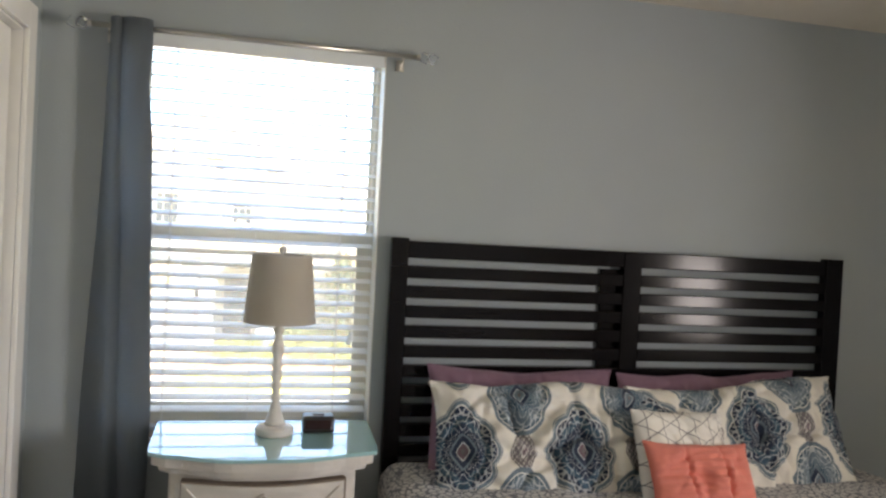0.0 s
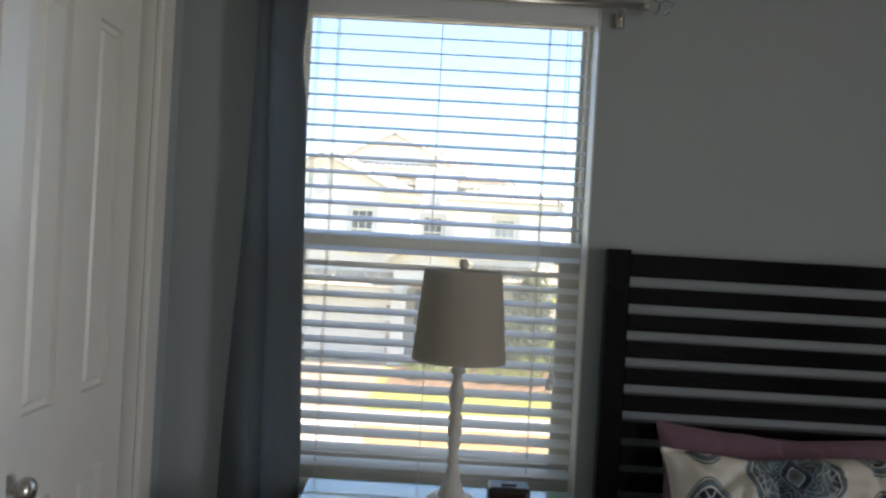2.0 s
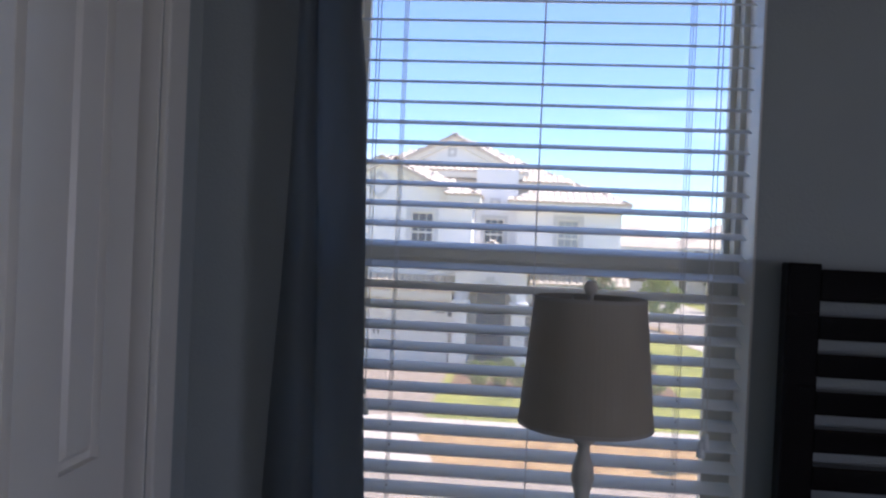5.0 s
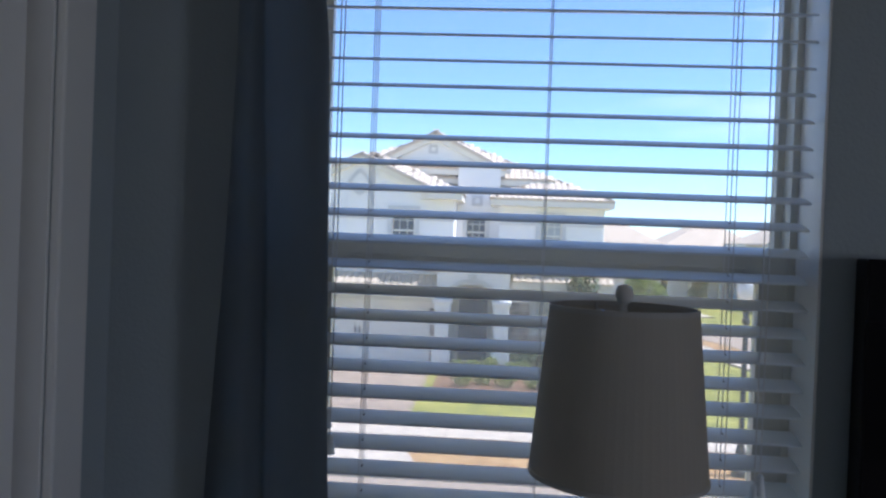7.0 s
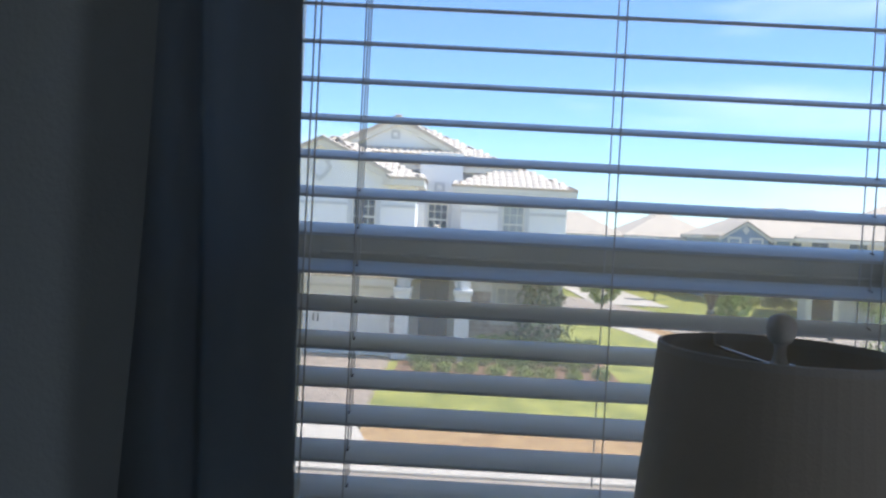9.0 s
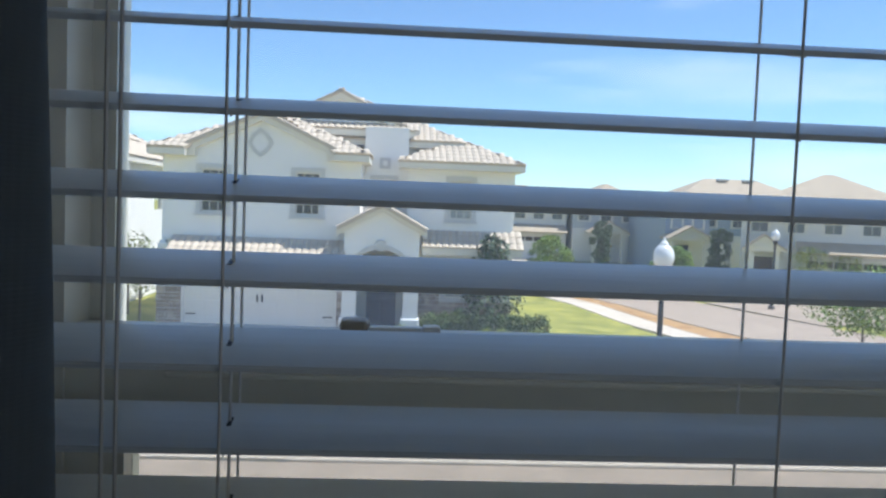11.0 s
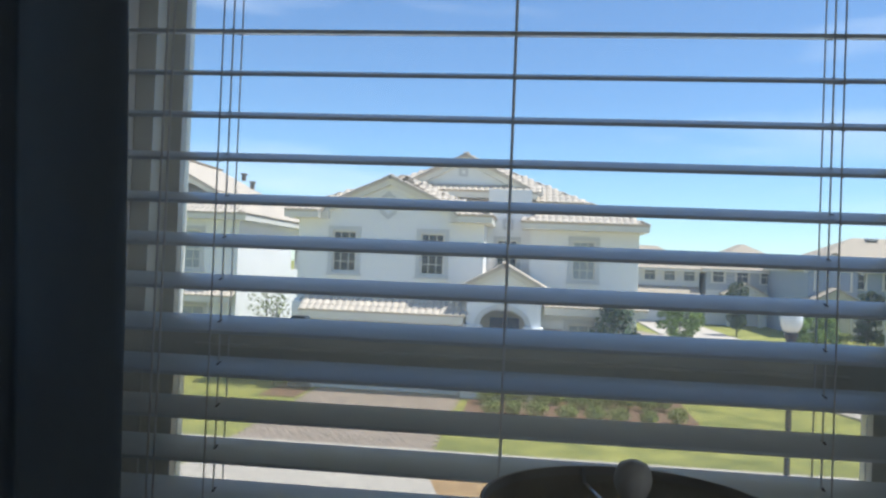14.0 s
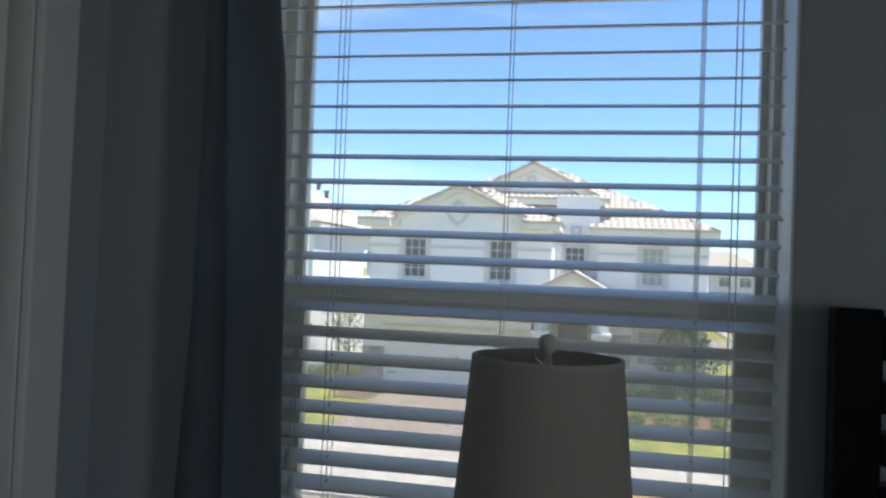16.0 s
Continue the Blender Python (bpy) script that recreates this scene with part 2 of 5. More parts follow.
def damask(name, P, Q):
    """Cream cloth printed with scalloped navy medallions and small grey-brown lozenges; P and Q shift the print."""
    m, k, b, co, x, y = cloth_base(name)
    cream, navy, teal, slate = (0.72, 0.69, 0.62), (0.012, 0.026, 0.055), (0.035, 0.085, 0.125), (0.13, 0.18, 0.215)
    mauve, brown = (0.15, 0.10, 0.12), (0.15, 0.135, 0.14)
    wob = k.n.new("ShaderNodeTexNoise")
    wob.inputs["Scale"].default_value, wob.inputs["Detail"].default_value = 48, 2
    k.l.new(co.outputs["Object"], wob.inputs["Vector"])
    loose = k.op("MULTIPLY", k.op("SUBTRACT", wob.outputs["Fac"], 0.5), 1.1)

    def lozenge(fx, fy, a, c, p=1.25):
        return k.op("ADD", k.op("POWER", k.op("DIVIDE", k.op("ABSOLUTE", fx), a), p), k.op("POWER", k.op("DIVIDE", k.op("ABSOLUTE", fy), c), p))

    def medallion(fx, fy, size, petals, field, core, ink):
        r = k.op("SQRT", k.op("ADD", k.op("POWER", k.op("MULTIPLY", fx, 1.18), 2), k.op("POWER", fy, 2)))
        th = k.op("ARCTAN2", fy, fx)
        scallop = k.op("ABSOLUTE", k.op("COSINE", k.op("MULTIPLY", th, petals / 2)))
        point = k.op("POWER", k.op("ABSOLUTE", k.op("SINE", th)), 16)
        rho = k.op("MULTIPLY", k.op("DIVIDE", r, size), k.op("SUBTRACT", k.op("SUBTRACT", 1.09, k.op("MULTIPLY", scallop, 0.11)), k.op("MULTIPLY", point, 0.16)))
        c = k.ramp(rho, field)
        # scrolls and leaves within the rings
        bend = k.op("ADD", k.op("MULTIPLY", rho, 23), k.op("MULTIPLY", k.op("COSINE", k.op("MULTIPLY", th, petals)), 3.6))
        scroll = k.op("ADD", k.op("SINE", bend), k.op("MULTIPLY", k.op("COSINE", k.op("MULTIPLY", th, petals * 2)), k.op("SINE", k.op("MULTIPLY", rho, 15))))
        scroll = k.op("ADD", scroll, k.op("MULTIPLY", loose, 1.5))
        line = k.op("MULTIPLY", k.op("LESS_THAN", k.op("ABSOLUTE", scroll), 0.3), k.op("LESS_THAN", rho, 0.88))
        c = k.mix(k.op("MULTIPLY", line, 0.8), c, ink)
        lz = lozenge(fx, fy, size * 0.17, size * 0.25)
        for edge, col in ((1.9, slate), (1.55, navy), (0.8, ink), (0.66, core), (0.2, brown)):
            c = k.mix(k.op("LESS_THAN", lz, edge), c, col)
        return c, k.op("LESS_THAN", rho, 1.0)

    A, B = 0.42, 0.40
    one, in_one = medallion(k.cell(x, A, P), k.cell(y, B, Q), 0.152, 8,
                            [(0, navy), (0.52, teal), (0.68, navy), (0.84, cream), (0.865, slate), (0.955, cream), (0.97, slate)], mauve, (0.50, 0.53, 0.53))
    two, in_two = medallion(k.cell(x, A, P + 0.5), k.cell(y, B, Q + 0.5), 0.132, 6,
                            [(0, teal), (0.45, slate), (0.8, teal), (0.86, cream), (0.89, slate)], slate, (0.52, 0.55, 0.55))
    sx, sy = k.cell(x, A, P + 0.5), k.cell(y, B, Q)
    lz = lozenge(sx, sy, 0.05, 0.085, 1.2)
    net = k.op("LESS_THAN", k.op("ABSOLUTE", k.op("ADD", k.op("ADD", k.op("SINE", k.op("MULTIPLY", sx, 330)), k.op("SINE", k.op("MULTIPLY", sy, 260))), loose)), 0.3)
    three = k.ramp(k.op("MULTIPLY", lz, 0.8), [(0, mauve), (0.12, cream), (0.16, brown), (0.66, cream), (0.69, brown)])
    three = k.mix(k.op("MULTIPLY", net, 0.55), three, cream)
    in_three = k.op("LESS_THAN", lz, 1.0)
    stem = k.op("MULTIPLY", k.op("LESS_THAN", k.op("ABSOLUTE", sx), 0.003), k.op("LESS_THAN", k.op("ABSOLUTE", sy), 0.112))
    c = k.mix(stem, cream, brown)
    c = k.mix(in_three, c, three)
    c = k.mix(in_two, c, two)
    c = k.mix(in_one, c, one)
    k.l.new(c, b.inputs["Base Color"])
    return m


def star_lines():
    """White cloth with thin grey lines that form stars of rhombs."""
    m, k, b, co, x, y = cloth_base("white_geometric_cotton")
    s, lines = 0.06, None
    for ang in (0, 60, 120):
        c, d = math.cos(radians(ang)), math.sin(radians(ang))
        w = k.op("ADD", k.op("MULTIPLY", x, c), k.op("MULTIPLY", y, d))
        e = k.op("LESS_THAN", k.op("ABSOLUTE", k.cell(w, s, 0.5)), 0.0014)
        lines = e if lines is None else k.op("MAXIMUM", lines, e)
    k.l.new(k.mix(lines, (0.76, 0.74, 0.68), (0.15, 0.15, 0.15)), b.inputs["Base Color"])
    return m


def plain_cloth(name, color, var=0.1, rough=0.85, through=0.0):
    m, k, b, co, x, y = cloth_base(name, rough)
    t = k.n.new("ShaderNodeTexNoise")
    t.inputs["Scale"].default_value, t.inputs["Detail"].default_value = 18, 5
    k.l.new(co.outputs["Object"], t.inputs["Vector"])
    c = Vector(color)
    k.l.new(k.mix(t.outputs["Fac"], tuple(c * (1 - var)), tuple(c * (1 + var))), b.inputs["Base Color"])
    if through:
        tl, mx = k.n.new("ShaderNodeBsdfTranslucent"), k.n.new("ShaderNodeMixShader")
        tl.inputs["Color"].default_value, mx.inputs["Fac"].default_value = (*color, 1), through
        k.l.new(b.outputs["BSDF"], mx.inputs[1])
        k.l.new(tl.outputs["BSDF"], mx.inputs[2])
        k.l.new(mx.outputs["Shader"], k.n["Material Output"].inputs["Surface"])
    return m


def curtain_cloth():
    """Blue-grey woven curtain that lets a little light through."""
    m, k, b, co, x, y = cloth_base("blue_grey_curtain", 0.8)
    sep = k.n.new("ShaderNodeSeparateXYZ")
    k.l.new(co.outputs["Object"], sep.inputs[0])
    t = k.n.new("ShaderNodeTexNoise")
    t.inputs["Scale"].default_value, t.inputs["Detail"].default_value = 14, 5
    k.l.new(co.outputs["Object"], t.inputs["Vector"])
    u, z = sep.outputs["X"], sep.outputs["Z"]
    a = k.op("SINE", k.op("MULTIPLY", k.op("ADD", u, z), 1500))
    c = k.op("SINE", k.op("MULTIPLY", k.op("SUBTRACT", u, z), 1500))
    weave = k.op("ADD", k.op("MULTIPLY", k.op("MULTIPLY", a, c), 0.5), 0.5)
    col = k.mix(t.outputs["Fac"], (0.15, 0.175, 0.19), (0.19, 0.215, 0.23))
    col = k.mix(k.op("MULTIPLY", weave, 0.45), col, (0.08, 0.105, 0.122))
    k.l.new(col, b.inputs["Base Color"])
    bp = k.n.new("ShaderNodeBump")
    bp.inputs["Strength"].default_value, bp.inputs["Distance"].default_value = 0.5, 0.001
    k.l.new(weave, bp.inputs["Height"])
    k.l.new(bp.outputs["Normal"], b.inputs["Normal"])
    tl, mx = k.n.new("ShaderNodeBsdfTranslucent"), k.n.new("ShaderNodeMixShader")
    tl.inputs["Color"].default_value = (0.54, 0.58, 0.62, 1)
    mx.inputs["Fac"].default_value = 0.58
    k.l.new(b.outputs["BSDF"], mx.inputs[1])
    k.l.new(tl.outputs["BSDF"], mx.inputs[2])
    k.l.new(mx.outputs["Shader"], k.n["Material Output"].inputs["Surface"])
    return m


def quilt_cloth():
    """Grey and white crackle-print bedding."""
    m, k, b, co, x, y = cloth_base("crackle_bedding")
    t = k.n.new("ShaderNodeTexVoronoi")
    t.feature = "DISTANCE_TO_EDGE"
    t.inputs["Scale"].default_value = 38
    k.l.new(co.outputs["Object"], t.inputs["Vector"])
    k.l.new(k.mix(k.op("LESS_THAN", t.outputs["Distance"], 0.1), (0.55, 0.54, 0.52), (0.13, 0.14, 0.16)), b.inputs["Base Color"])
    return m


M_WALL = material("blue_grey_wall_paint", (0.37, 0.415, 0.43), 0.75, vary=0.03, scale=2, bump=0.25, bump_scale=160)
M_CEIL = material("ceiling_paint", (0.72, 0.68, 0.6), 0.9, vary=0.03, scale=3, bump=0.6, bump_scale=90)
M_CARPET = material("beige_carpet", (0.42, 0.36, 0.29), 0.95, vary=0.15, scale=30, bump=1.0, bump_scale=500)
M_TRIM = material("white_gloss_trim", (0.84, 0.83, 0.80), 0.35, vary=0.03, scale=5, bump=0.05)
M_VINYL = material("almond_window_vinyl", (0.70, 0.69, 0.62), 0.35, vary=0.03, scale=8)
M_SLAT = material("white_blind_slat", (0.80, 0.85, 0.88), 0.3, vary=0.02, scale=9, bump=0.06, bump_scale=40, stretch=(0.3, 3, 3))
M_CORD = material("white_cord", (0.8, 0.8, 0.79), 0.8, vary=0.05)
# both panes have glare haze mixed in, warmer and stronger on the lower
M_GLASS = glass("window_glass")
M_HAZYGLASS = glass("hazy_lower_glass", haze_low=0.09, haze_high=0.14, haze_tint=(0.95, 0.88, 0.72))
M_CLEAR = glass("clear_acrylic", (0.9, 0.93, 0.96), thin=False)
M_SCREEN = material("grey_screen_mesh", (0.3, 0.3, 0.29), 0.7, vary=0.05)
M_ESPRESSO = material("espresso_wood", (0.005, 0.004, 0.0045), 0.12, vary=0.35, scale=5, bump=0.0, bump_scale=25, stretch=(0.4, 6, 6), specular=0.2)
M_CURTAIN = curtain_cloth()
M_MAUVE = plain_cloth("mauve_cotton", (0.23, 0.13, 0.18), 0.08)
M_CORAL = plain_cloth("coral_cotton", (0.68, 0.2, 0.15), 0.08)
M_DAMASK, M_STAR, M_QUILT = damask("printed_cotton", -0.17, 0.10), star_lines(), quilt_cloth()
M_DAMASK_HIGH = damask("printed_cotton_high_repeat", -0.03, -0.08)
M_SHEET = plain_cloth("grey_bed_skirt", (0.25, 0.25, 0.27))
M_SHADE = plain_cloth("linen_lamp_shade", (0.6, 0.55, 0.47), 0.05, through=0.4)
M_SHADETAPE = plain_cloth("pale_shade_tape", (0.62, 0.59, 0.54), 0.04, through=0.3)
M_LAMPBODY = material("white_distressed_wood", (0.66, 0.63, 0.58), 0.5, vary=0.1, scale=30, bump=0.2, bump_scale=80)
M_WHITEWASH = material("whitewashed_wood", (0.62, 0.58, 0.52), 0.5, vary=0.12, scale=9, bump=0.25, bump_scale=60, stretch=(0.5, 3, 3))
M_DRAWERLINE = material("drawer_line_brown", (0.16, 0.12, 0.09), 0.6, vary=0.2)
M_TOPGLASS = material("teal_edged_glass", (0.3, 0.55, 0.56), 0.03, vary=0.02, specular=0.9, coat=1.0)
M_BLACK = material("black_plastic", (0.02, 0.018, 0.018), 0.35, vary=0.1)
M_CHROME = material("brushed_nickel", (0.62, 0.6, 0.56), 0.3, metal=1.0, vary=0.03)
M_STUCCO = material("white_stucco", (0.83, 0.82, 0.79), 0.9, vary=0.03, scale=0.8, bump=0.6, bump_scale=12)
M_BAND = material("pale_grey_trim", (0.58, 0.58, 0.56), 0.85, vary=0.03, scale=2, bump=0.3, bump_scale=15)
M_CREAMTRIM = material("cream_stucco_trim", (0.74, 0.70, 0.60), 0.85, vary=0.03, scale=2, bump=0.3, bump_scale=15)
M_TILE = material("concrete_roof_tile", (0.56, 0.475, 0.37), 0.85, vary=0.07, scale=2.5, bump=0.4, bump_scale=20, island=0.04)
M_ROOFFAR = material("far_roof_tile", (0.45, 0.37, 0.27), 0.9, vary=0.10, scale=1.5, bump=0.7, bump_scale=5)
M_FARGLASS = material("far_window_pane", (0.13, 0.15, 0.16), 0.15, vary=0.3, scale=0.7)
M_DARKGLASS = material("dark_window_pane", (0.03, 0.035, 0.04), 0.05, vary=0.2, scale=1)
M_BLIND = material("window_with_pale_blind", (0.32, 0.35, 0.34), 0.25, vary=0.15, scale=2)
M_STONE = material("stacked_stone", (0.36, 0.31, 0.27), 0.9, vary=0.3, scale=4, bump=1.0, bump_scale=14, island=0.3)
M_NAVY = material("navy_door_paint", (0.03, 0.07, 0.16), 0.4, vary=0.05)
M_GARAGE = material("white_garage_door", (0.76, 0.75, 0.71), 0.5, vary=0.03)
M_FARBLUE = material("blue_grey_siding", (0.30, 0.36, 0.43), 0.8, vary=0.06, bump=0.3)
M_FARGREY = material("grey_siding", (0.42, 0.45, 0.47), 0.8, vary=0.06, bump=0.3)
M_FARCREAM = material("cream_siding", (0.68, 0.67, 0.63), 0.85, vary=0.05)
M_GRASS = material("lawn", (0.22, 0.24, 0.035), 0.95, vary=0.3, scale=1.1, bump=1.0, bump_scale=40, second=(0.38, 0.355, 0.07))
M_DRY = material("dry_orange_turf", (0.42, 0.23, 0.09), 0.95, vary=0.25, scale=2.2, bump=1.0, bump_scale=30, second=(0.5, 0.31, 0.13))
M_MULCH = material("brown_mulch", (0.2, 0.11, 0.06), 0.95, vary=0.3, scale=9, bump=1.0, bump_scale=25)
M_CONCRETE = material("pale_concrete", (0.56, 0.48, 0.38), 0.9, vary=0.08, scale=1.5, bump=0.4, bump_scale=30)
M_PAVER = material("grey_paver", (0.38, 0.29, 0.215), 0.9, vary=0.12, scale=2, bump=0.3, bump_scale=25, island=0.12)
M_ASPHALT = material("sun_bleached_asphalt", (0.36, 0.285, 0.215), 0.95, vary=0.1, scale=1.2, bump=0.6, bump_scale=60)
M_LEAF = material("green_leaf", (0.20, 0.29, 0.06), 0.8, vary=0.3, scale=2, island=0.4)
M_DARKLEAF = material("dark_glossy_leaf", (0.07, 0.105, 0.05), 0.6, vary=0.3, scale=2, island=0.4)
M_HEDGELEAF = material("hedge_leaf", (0.10, 0.15, 0.04), 0.7, vary=0.25, scale=2, island=0.35)
M_LIMELEAF = material("lime_shrub_leaf", (0.25, 0.29, 0.06), 0.7, vary=0.25, scale=2, island=0.3)
M_BARK = material("grey_bark", (0.16, 0.13, 0.1), 0.95, vary=0.25, scale=8, bump=0.8, bump_scale=30)
M_POST = material("black_post_paint", (0.03, 0.03, 0.032), 0.5, vary=0.1)
M_GLOBE = material("white_globe_glass", (0.8, 0.8, 0.78), 0.25, vary=0.02)

# ---- the bedroom shell ----
XL, XR, YB, YW, H = -0.72, 3.35, -4.3, -0.015, 2.46
WX0, WX1, WZ0, WZ1 = -0.42, 0.475, 0.70, 2.15
GROUND = -2.95
solid("wall_north", holed("y", XL - 0.14, XR + 0.15, 0, H, YW, 0.17, [(WX0, WX1, WZ0, WZ1)]), M_WALL,
      "blue-grey painted bedroom wall with one window", "wall", "structure")
solid("wall_west", holed("x", YB - 0.15, YW, 0, H, XL - 0.14, XL, [(-0.825, -0.205, -0.001, 2.06)]), M_WALL,
      "blue-grey painted bedroom wall with closet door", "wall", "structure")
solid("wall_closet", box(XL - 0.3, XL - 0.145, -1.1, YW, 0, H), M_WALL, "closet wall behind the white panelled door", "wall", "structure")
solid("wall_east", holed("x", YB - 0.15, YW, 0, H, XR, XR + 0.15, [(-3.2, -2.3, 0.75, 2.09)]), M_WALL,
      "blue-grey painted bedroom wall with second window", "wall", "structure")
solid("wall_south", box(XL, XR, YB - 0.15, YB, 0, H), M_WALL, "plain blue-grey painted bedroom wall", "wall", "structure")
solid("floor", box(XL - 0.3, XR + 0.15, YB - 0.15, 0.17, -0.25, 0), M_CARPET, "beige carpeted bedroom floor", "floor", "structure")
solid("ceiling", box(XL - 0.3, XR + 0.15, YB - 0.15, 0.17, H, H + 0.2), M_CEIL, "off-white textured bedroom ceiling", "ceiling", "structure")
solid("wall_ground_storey", box(XL - 0.3, XR + 0.15, YB - 0.15, 0.17, GROUND, -0.25), M_STUCCO,
      "white stucco ground storey under the bedroom", "wall", "structure")
bb = box(XL, XR, YW - 0.014, YW, 0, 0.1)
box(XL, XL + 0.014, YB, -0.93, 0, 0.1, bm=bb)
solid("baseboard", bb, M_TRIM, "white painted baseboard along the walls", "baseboard", "structure")

# ---- window with double-hung sashes ----
win = thing("window_1", (0, 0.1, WZ0), "white vinyl double-hung window with insect screen", "window", kind="structure")
fy0, fy1 = 0.085, 0.165
part("window_frame", holed("y", WX0, WX1, WZ0, WZ1, fy0, fy1, [(-0.392, 0.458, WZ0 + 0.045, WZ1 - 0.02)]), M_VINYL, win)
part("window_sill", box(WX0 - 0.0, WX1, -0.035, 0.085, WZ0 - 0.02, WZ0 + 0.004, 0.004), M_TRIM, win)
RAIL = 1.43
for nm, bx in (("jamb_liner", box(WX0, WX0 + 0.005, YW + 0.001, fy0 - 0.001, WZ0 + 0.005, WZ1 - 0.006)), ("jamb_liner", box(WX1 - 0.005, WX1, YW + 0.001, fy0 - 0.001, WZ0 + 0.005, WZ1 - 0.006)),
               ("head_liner", box(WX0, WX1, YW + 0.001, fy0 - 0.001, WZ1 - 0.005, WZ1))):
    part(nm, bx, M_TRIM, win)
up = part("upper_sash", holed("y", -0.392, 0.458, RAIL - 0.02, WZ1 - 0.02, 0.125, 0.15, [(-0.376, 0.446, RAIL + 0.018, WZ1 - 0.034)]), M_VINYL, win)
part("pane", box(-0.376, 0.446, 0.136, 0.139, RAIL + 0.018, WZ1 - 0.034), M_GLASS, up).visible_shadow = False
lo = part("lower_sash", holed("y", -0.392, 0.458, WZ0 + 0.045, RAIL + 0.026, 0.088, 0.118, [(-0.355, 0.410, WZ0 + 0.1, RAIL - 0.026)]), M_VINYL, win)
part("pane", box(-0.355, 0.410, 0.102, 0.105, WZ0 + 0.1, RAIL - 0.026), M_HAZYGLASS, lo).visible_shadow = False
part("lift_groove", box(-0.33, 0.385, 0.084, 0.0885, RAIL - 0.004, RAIL, 0.001), M_VINYL, lo)
lock = box(-0.222, -0.203, 0.092, 0.112, RAIL + 0.0262, RAIL + 0.0345, 0.003)
part("sash_lock", lock, material("tan_lock", (0.5, 0.44, 0.35), 0.5), lo, "tan cam lock on the meeting rail")
lv = box(-0.203, -0.168, 0.096, 0.106, RAIL + 0.0262, RAIL + 0.0300, 0.001)
box(-0.168, -0.156, 0.094, 0.106, RAIL + 0.0262, RAIL + 0.0315, 0.002, bm=lv)
part("lock_lever", lv, M_TRIM, lo, "white lock lever")
# insect screen of crossed wires outside the lower sash
sv, sf, w, pitch = [], [], 0.00008, 0.0013
for i in range(int((0.43 + 0.375) / pitch)):
    x = -0.375 + i * pitch
    k = len(sv)
    sv += [(x - w, 0.155, WZ0 + 0.05), (x + w, 0.155, WZ0 + 0.05), (x + w, 0.155, RAIL), (x - w, 0.155, RAIL)]
    sf.append((k, k + 1, k + 2, k + 3))
for i in range(int((RAIL - WZ0 - 0.05) / pitch)):
    z = WZ0 + 0.05 + i * pitch
    k = len(sv)
    sv += [(-0.38, 0.1553, z - w), (0.435, 0.1553, z - w), (0.435, 0.1553, z + w), (-0.38, 0.1553, z + w)]
    sf.append((k, k + 1, k + 2, k + 3))
me = bpy.data.meshes.new("insect_screen")
me.from_pydata(sv, [], sf)
me.materials.append(M_SCREEN)
part("insect_screen", me, None, win, "fine grey mesh insect screen", kind="stuff")

win2 = thing("window_2", (XR + 0.07, -2.75, 0.75), "white framed window on the side wall", "window", kind="structure")
part("window_frame", holed("x", -3.2, -2.3, 0.75, 2.09, XR + 0.04, XR + 0.1, [(-3.15, -2.35, 0.8, 1.40), (-3.15, -2.35, 1.45, 2.04)]), M_VINYL, win2)
part("pane", box(XR + 0.066, XR + 0.07, -3.15, -2.35, 0.8, 2.04), M_GLASS, win2).visible_shadow = False

# ---- horizontal blind inside the window ----
PITCH, Z0, BX0, BX1 = 0.0445, 1.45, -0.41, 0.46
blind = thing("window_blind", (0.02, 0.02, WZ0 + 0.004), "white faux-wood horizontal blind with open slats", "blind")
sl = bmesh.new()
rise, deep, thick = 0.0125, 0.0485, 0.0034
sec = []
for i in range(7):
    t = i / 6
    sec.append((t * deep, t * rise + 0.0016 * math.sin(math.pi * t) - 0.0006))
prof = [(y, z) for y, z in sec] + [(y, z + thick) for y, z in reversed(sec)]
prism([(y, z) for y, z in prof], "x", BX0, BX1, sl)
bmesh.ops.bevel(sl, geom=[e for e in sl.edges if abs((e.verts[0].co - e.verts[1].co).x) > 0.5 and min(e.verts[0].co.y, e.verts[1].co.y) < 0.001], offset=0.0008, segments=2, affect="EDGES")
slat_mesh = mesh_of(sl, "slat", M_SLAT)
hb_ = box(-0.0012, 0.0012, deep / 2 - 0.0045, deep / 2 + 0.0045, -0.0001, 0.0002, 0)
bmesh.ops.rotate(hb_, verts=hb_.verts, cent=(0, deep / 2, 0), matrix=Euler((math.atan2(rise, deep), 0, 0)).to_matrix())
bmesh.ops.translate(hb_, verts=hb_.verts, vec=(0, 0, rise / 2 + thick + 0.0013))
hole_mesh = mesh_of(hb_, "route_hole", M_BLACK)
random.seed(4)
for k in range(-15, 15):
    s = part("slat", slat_mesh, None, blind)
    for hx in (-0.276, 0.337):
        part("route_hole", hole_mesh, None, s).location.x = hx
    s.matrix_parent_inverse = s.matrix_parent_inverse @ Matrix.Translation((random.uniform(-0.0015, 0.0015), 0, Z0 + k * PITCH)) @ Euler((random.uniform(-0.012, 0.012), random.uniform(-0.001, 0.001), 0)).to_matrix().to_4x4()
part("headrail", box(BX0, BX1, 0.002, 0.052, 2.11, WZ1 - 0.006, 0.002), M_SLAT, blind)
part("valance", box(WX0 + 0.006, WX1 - 0.006, -0.012, -0.002, 2.088, WZ1 - 0.006, 0.003), M_SLAT, blind)
part("bottom_rail", box(BX0, BX1, 0.0, 0.05, 0.712, 0.732, 0.005), M_SLAT, blind)
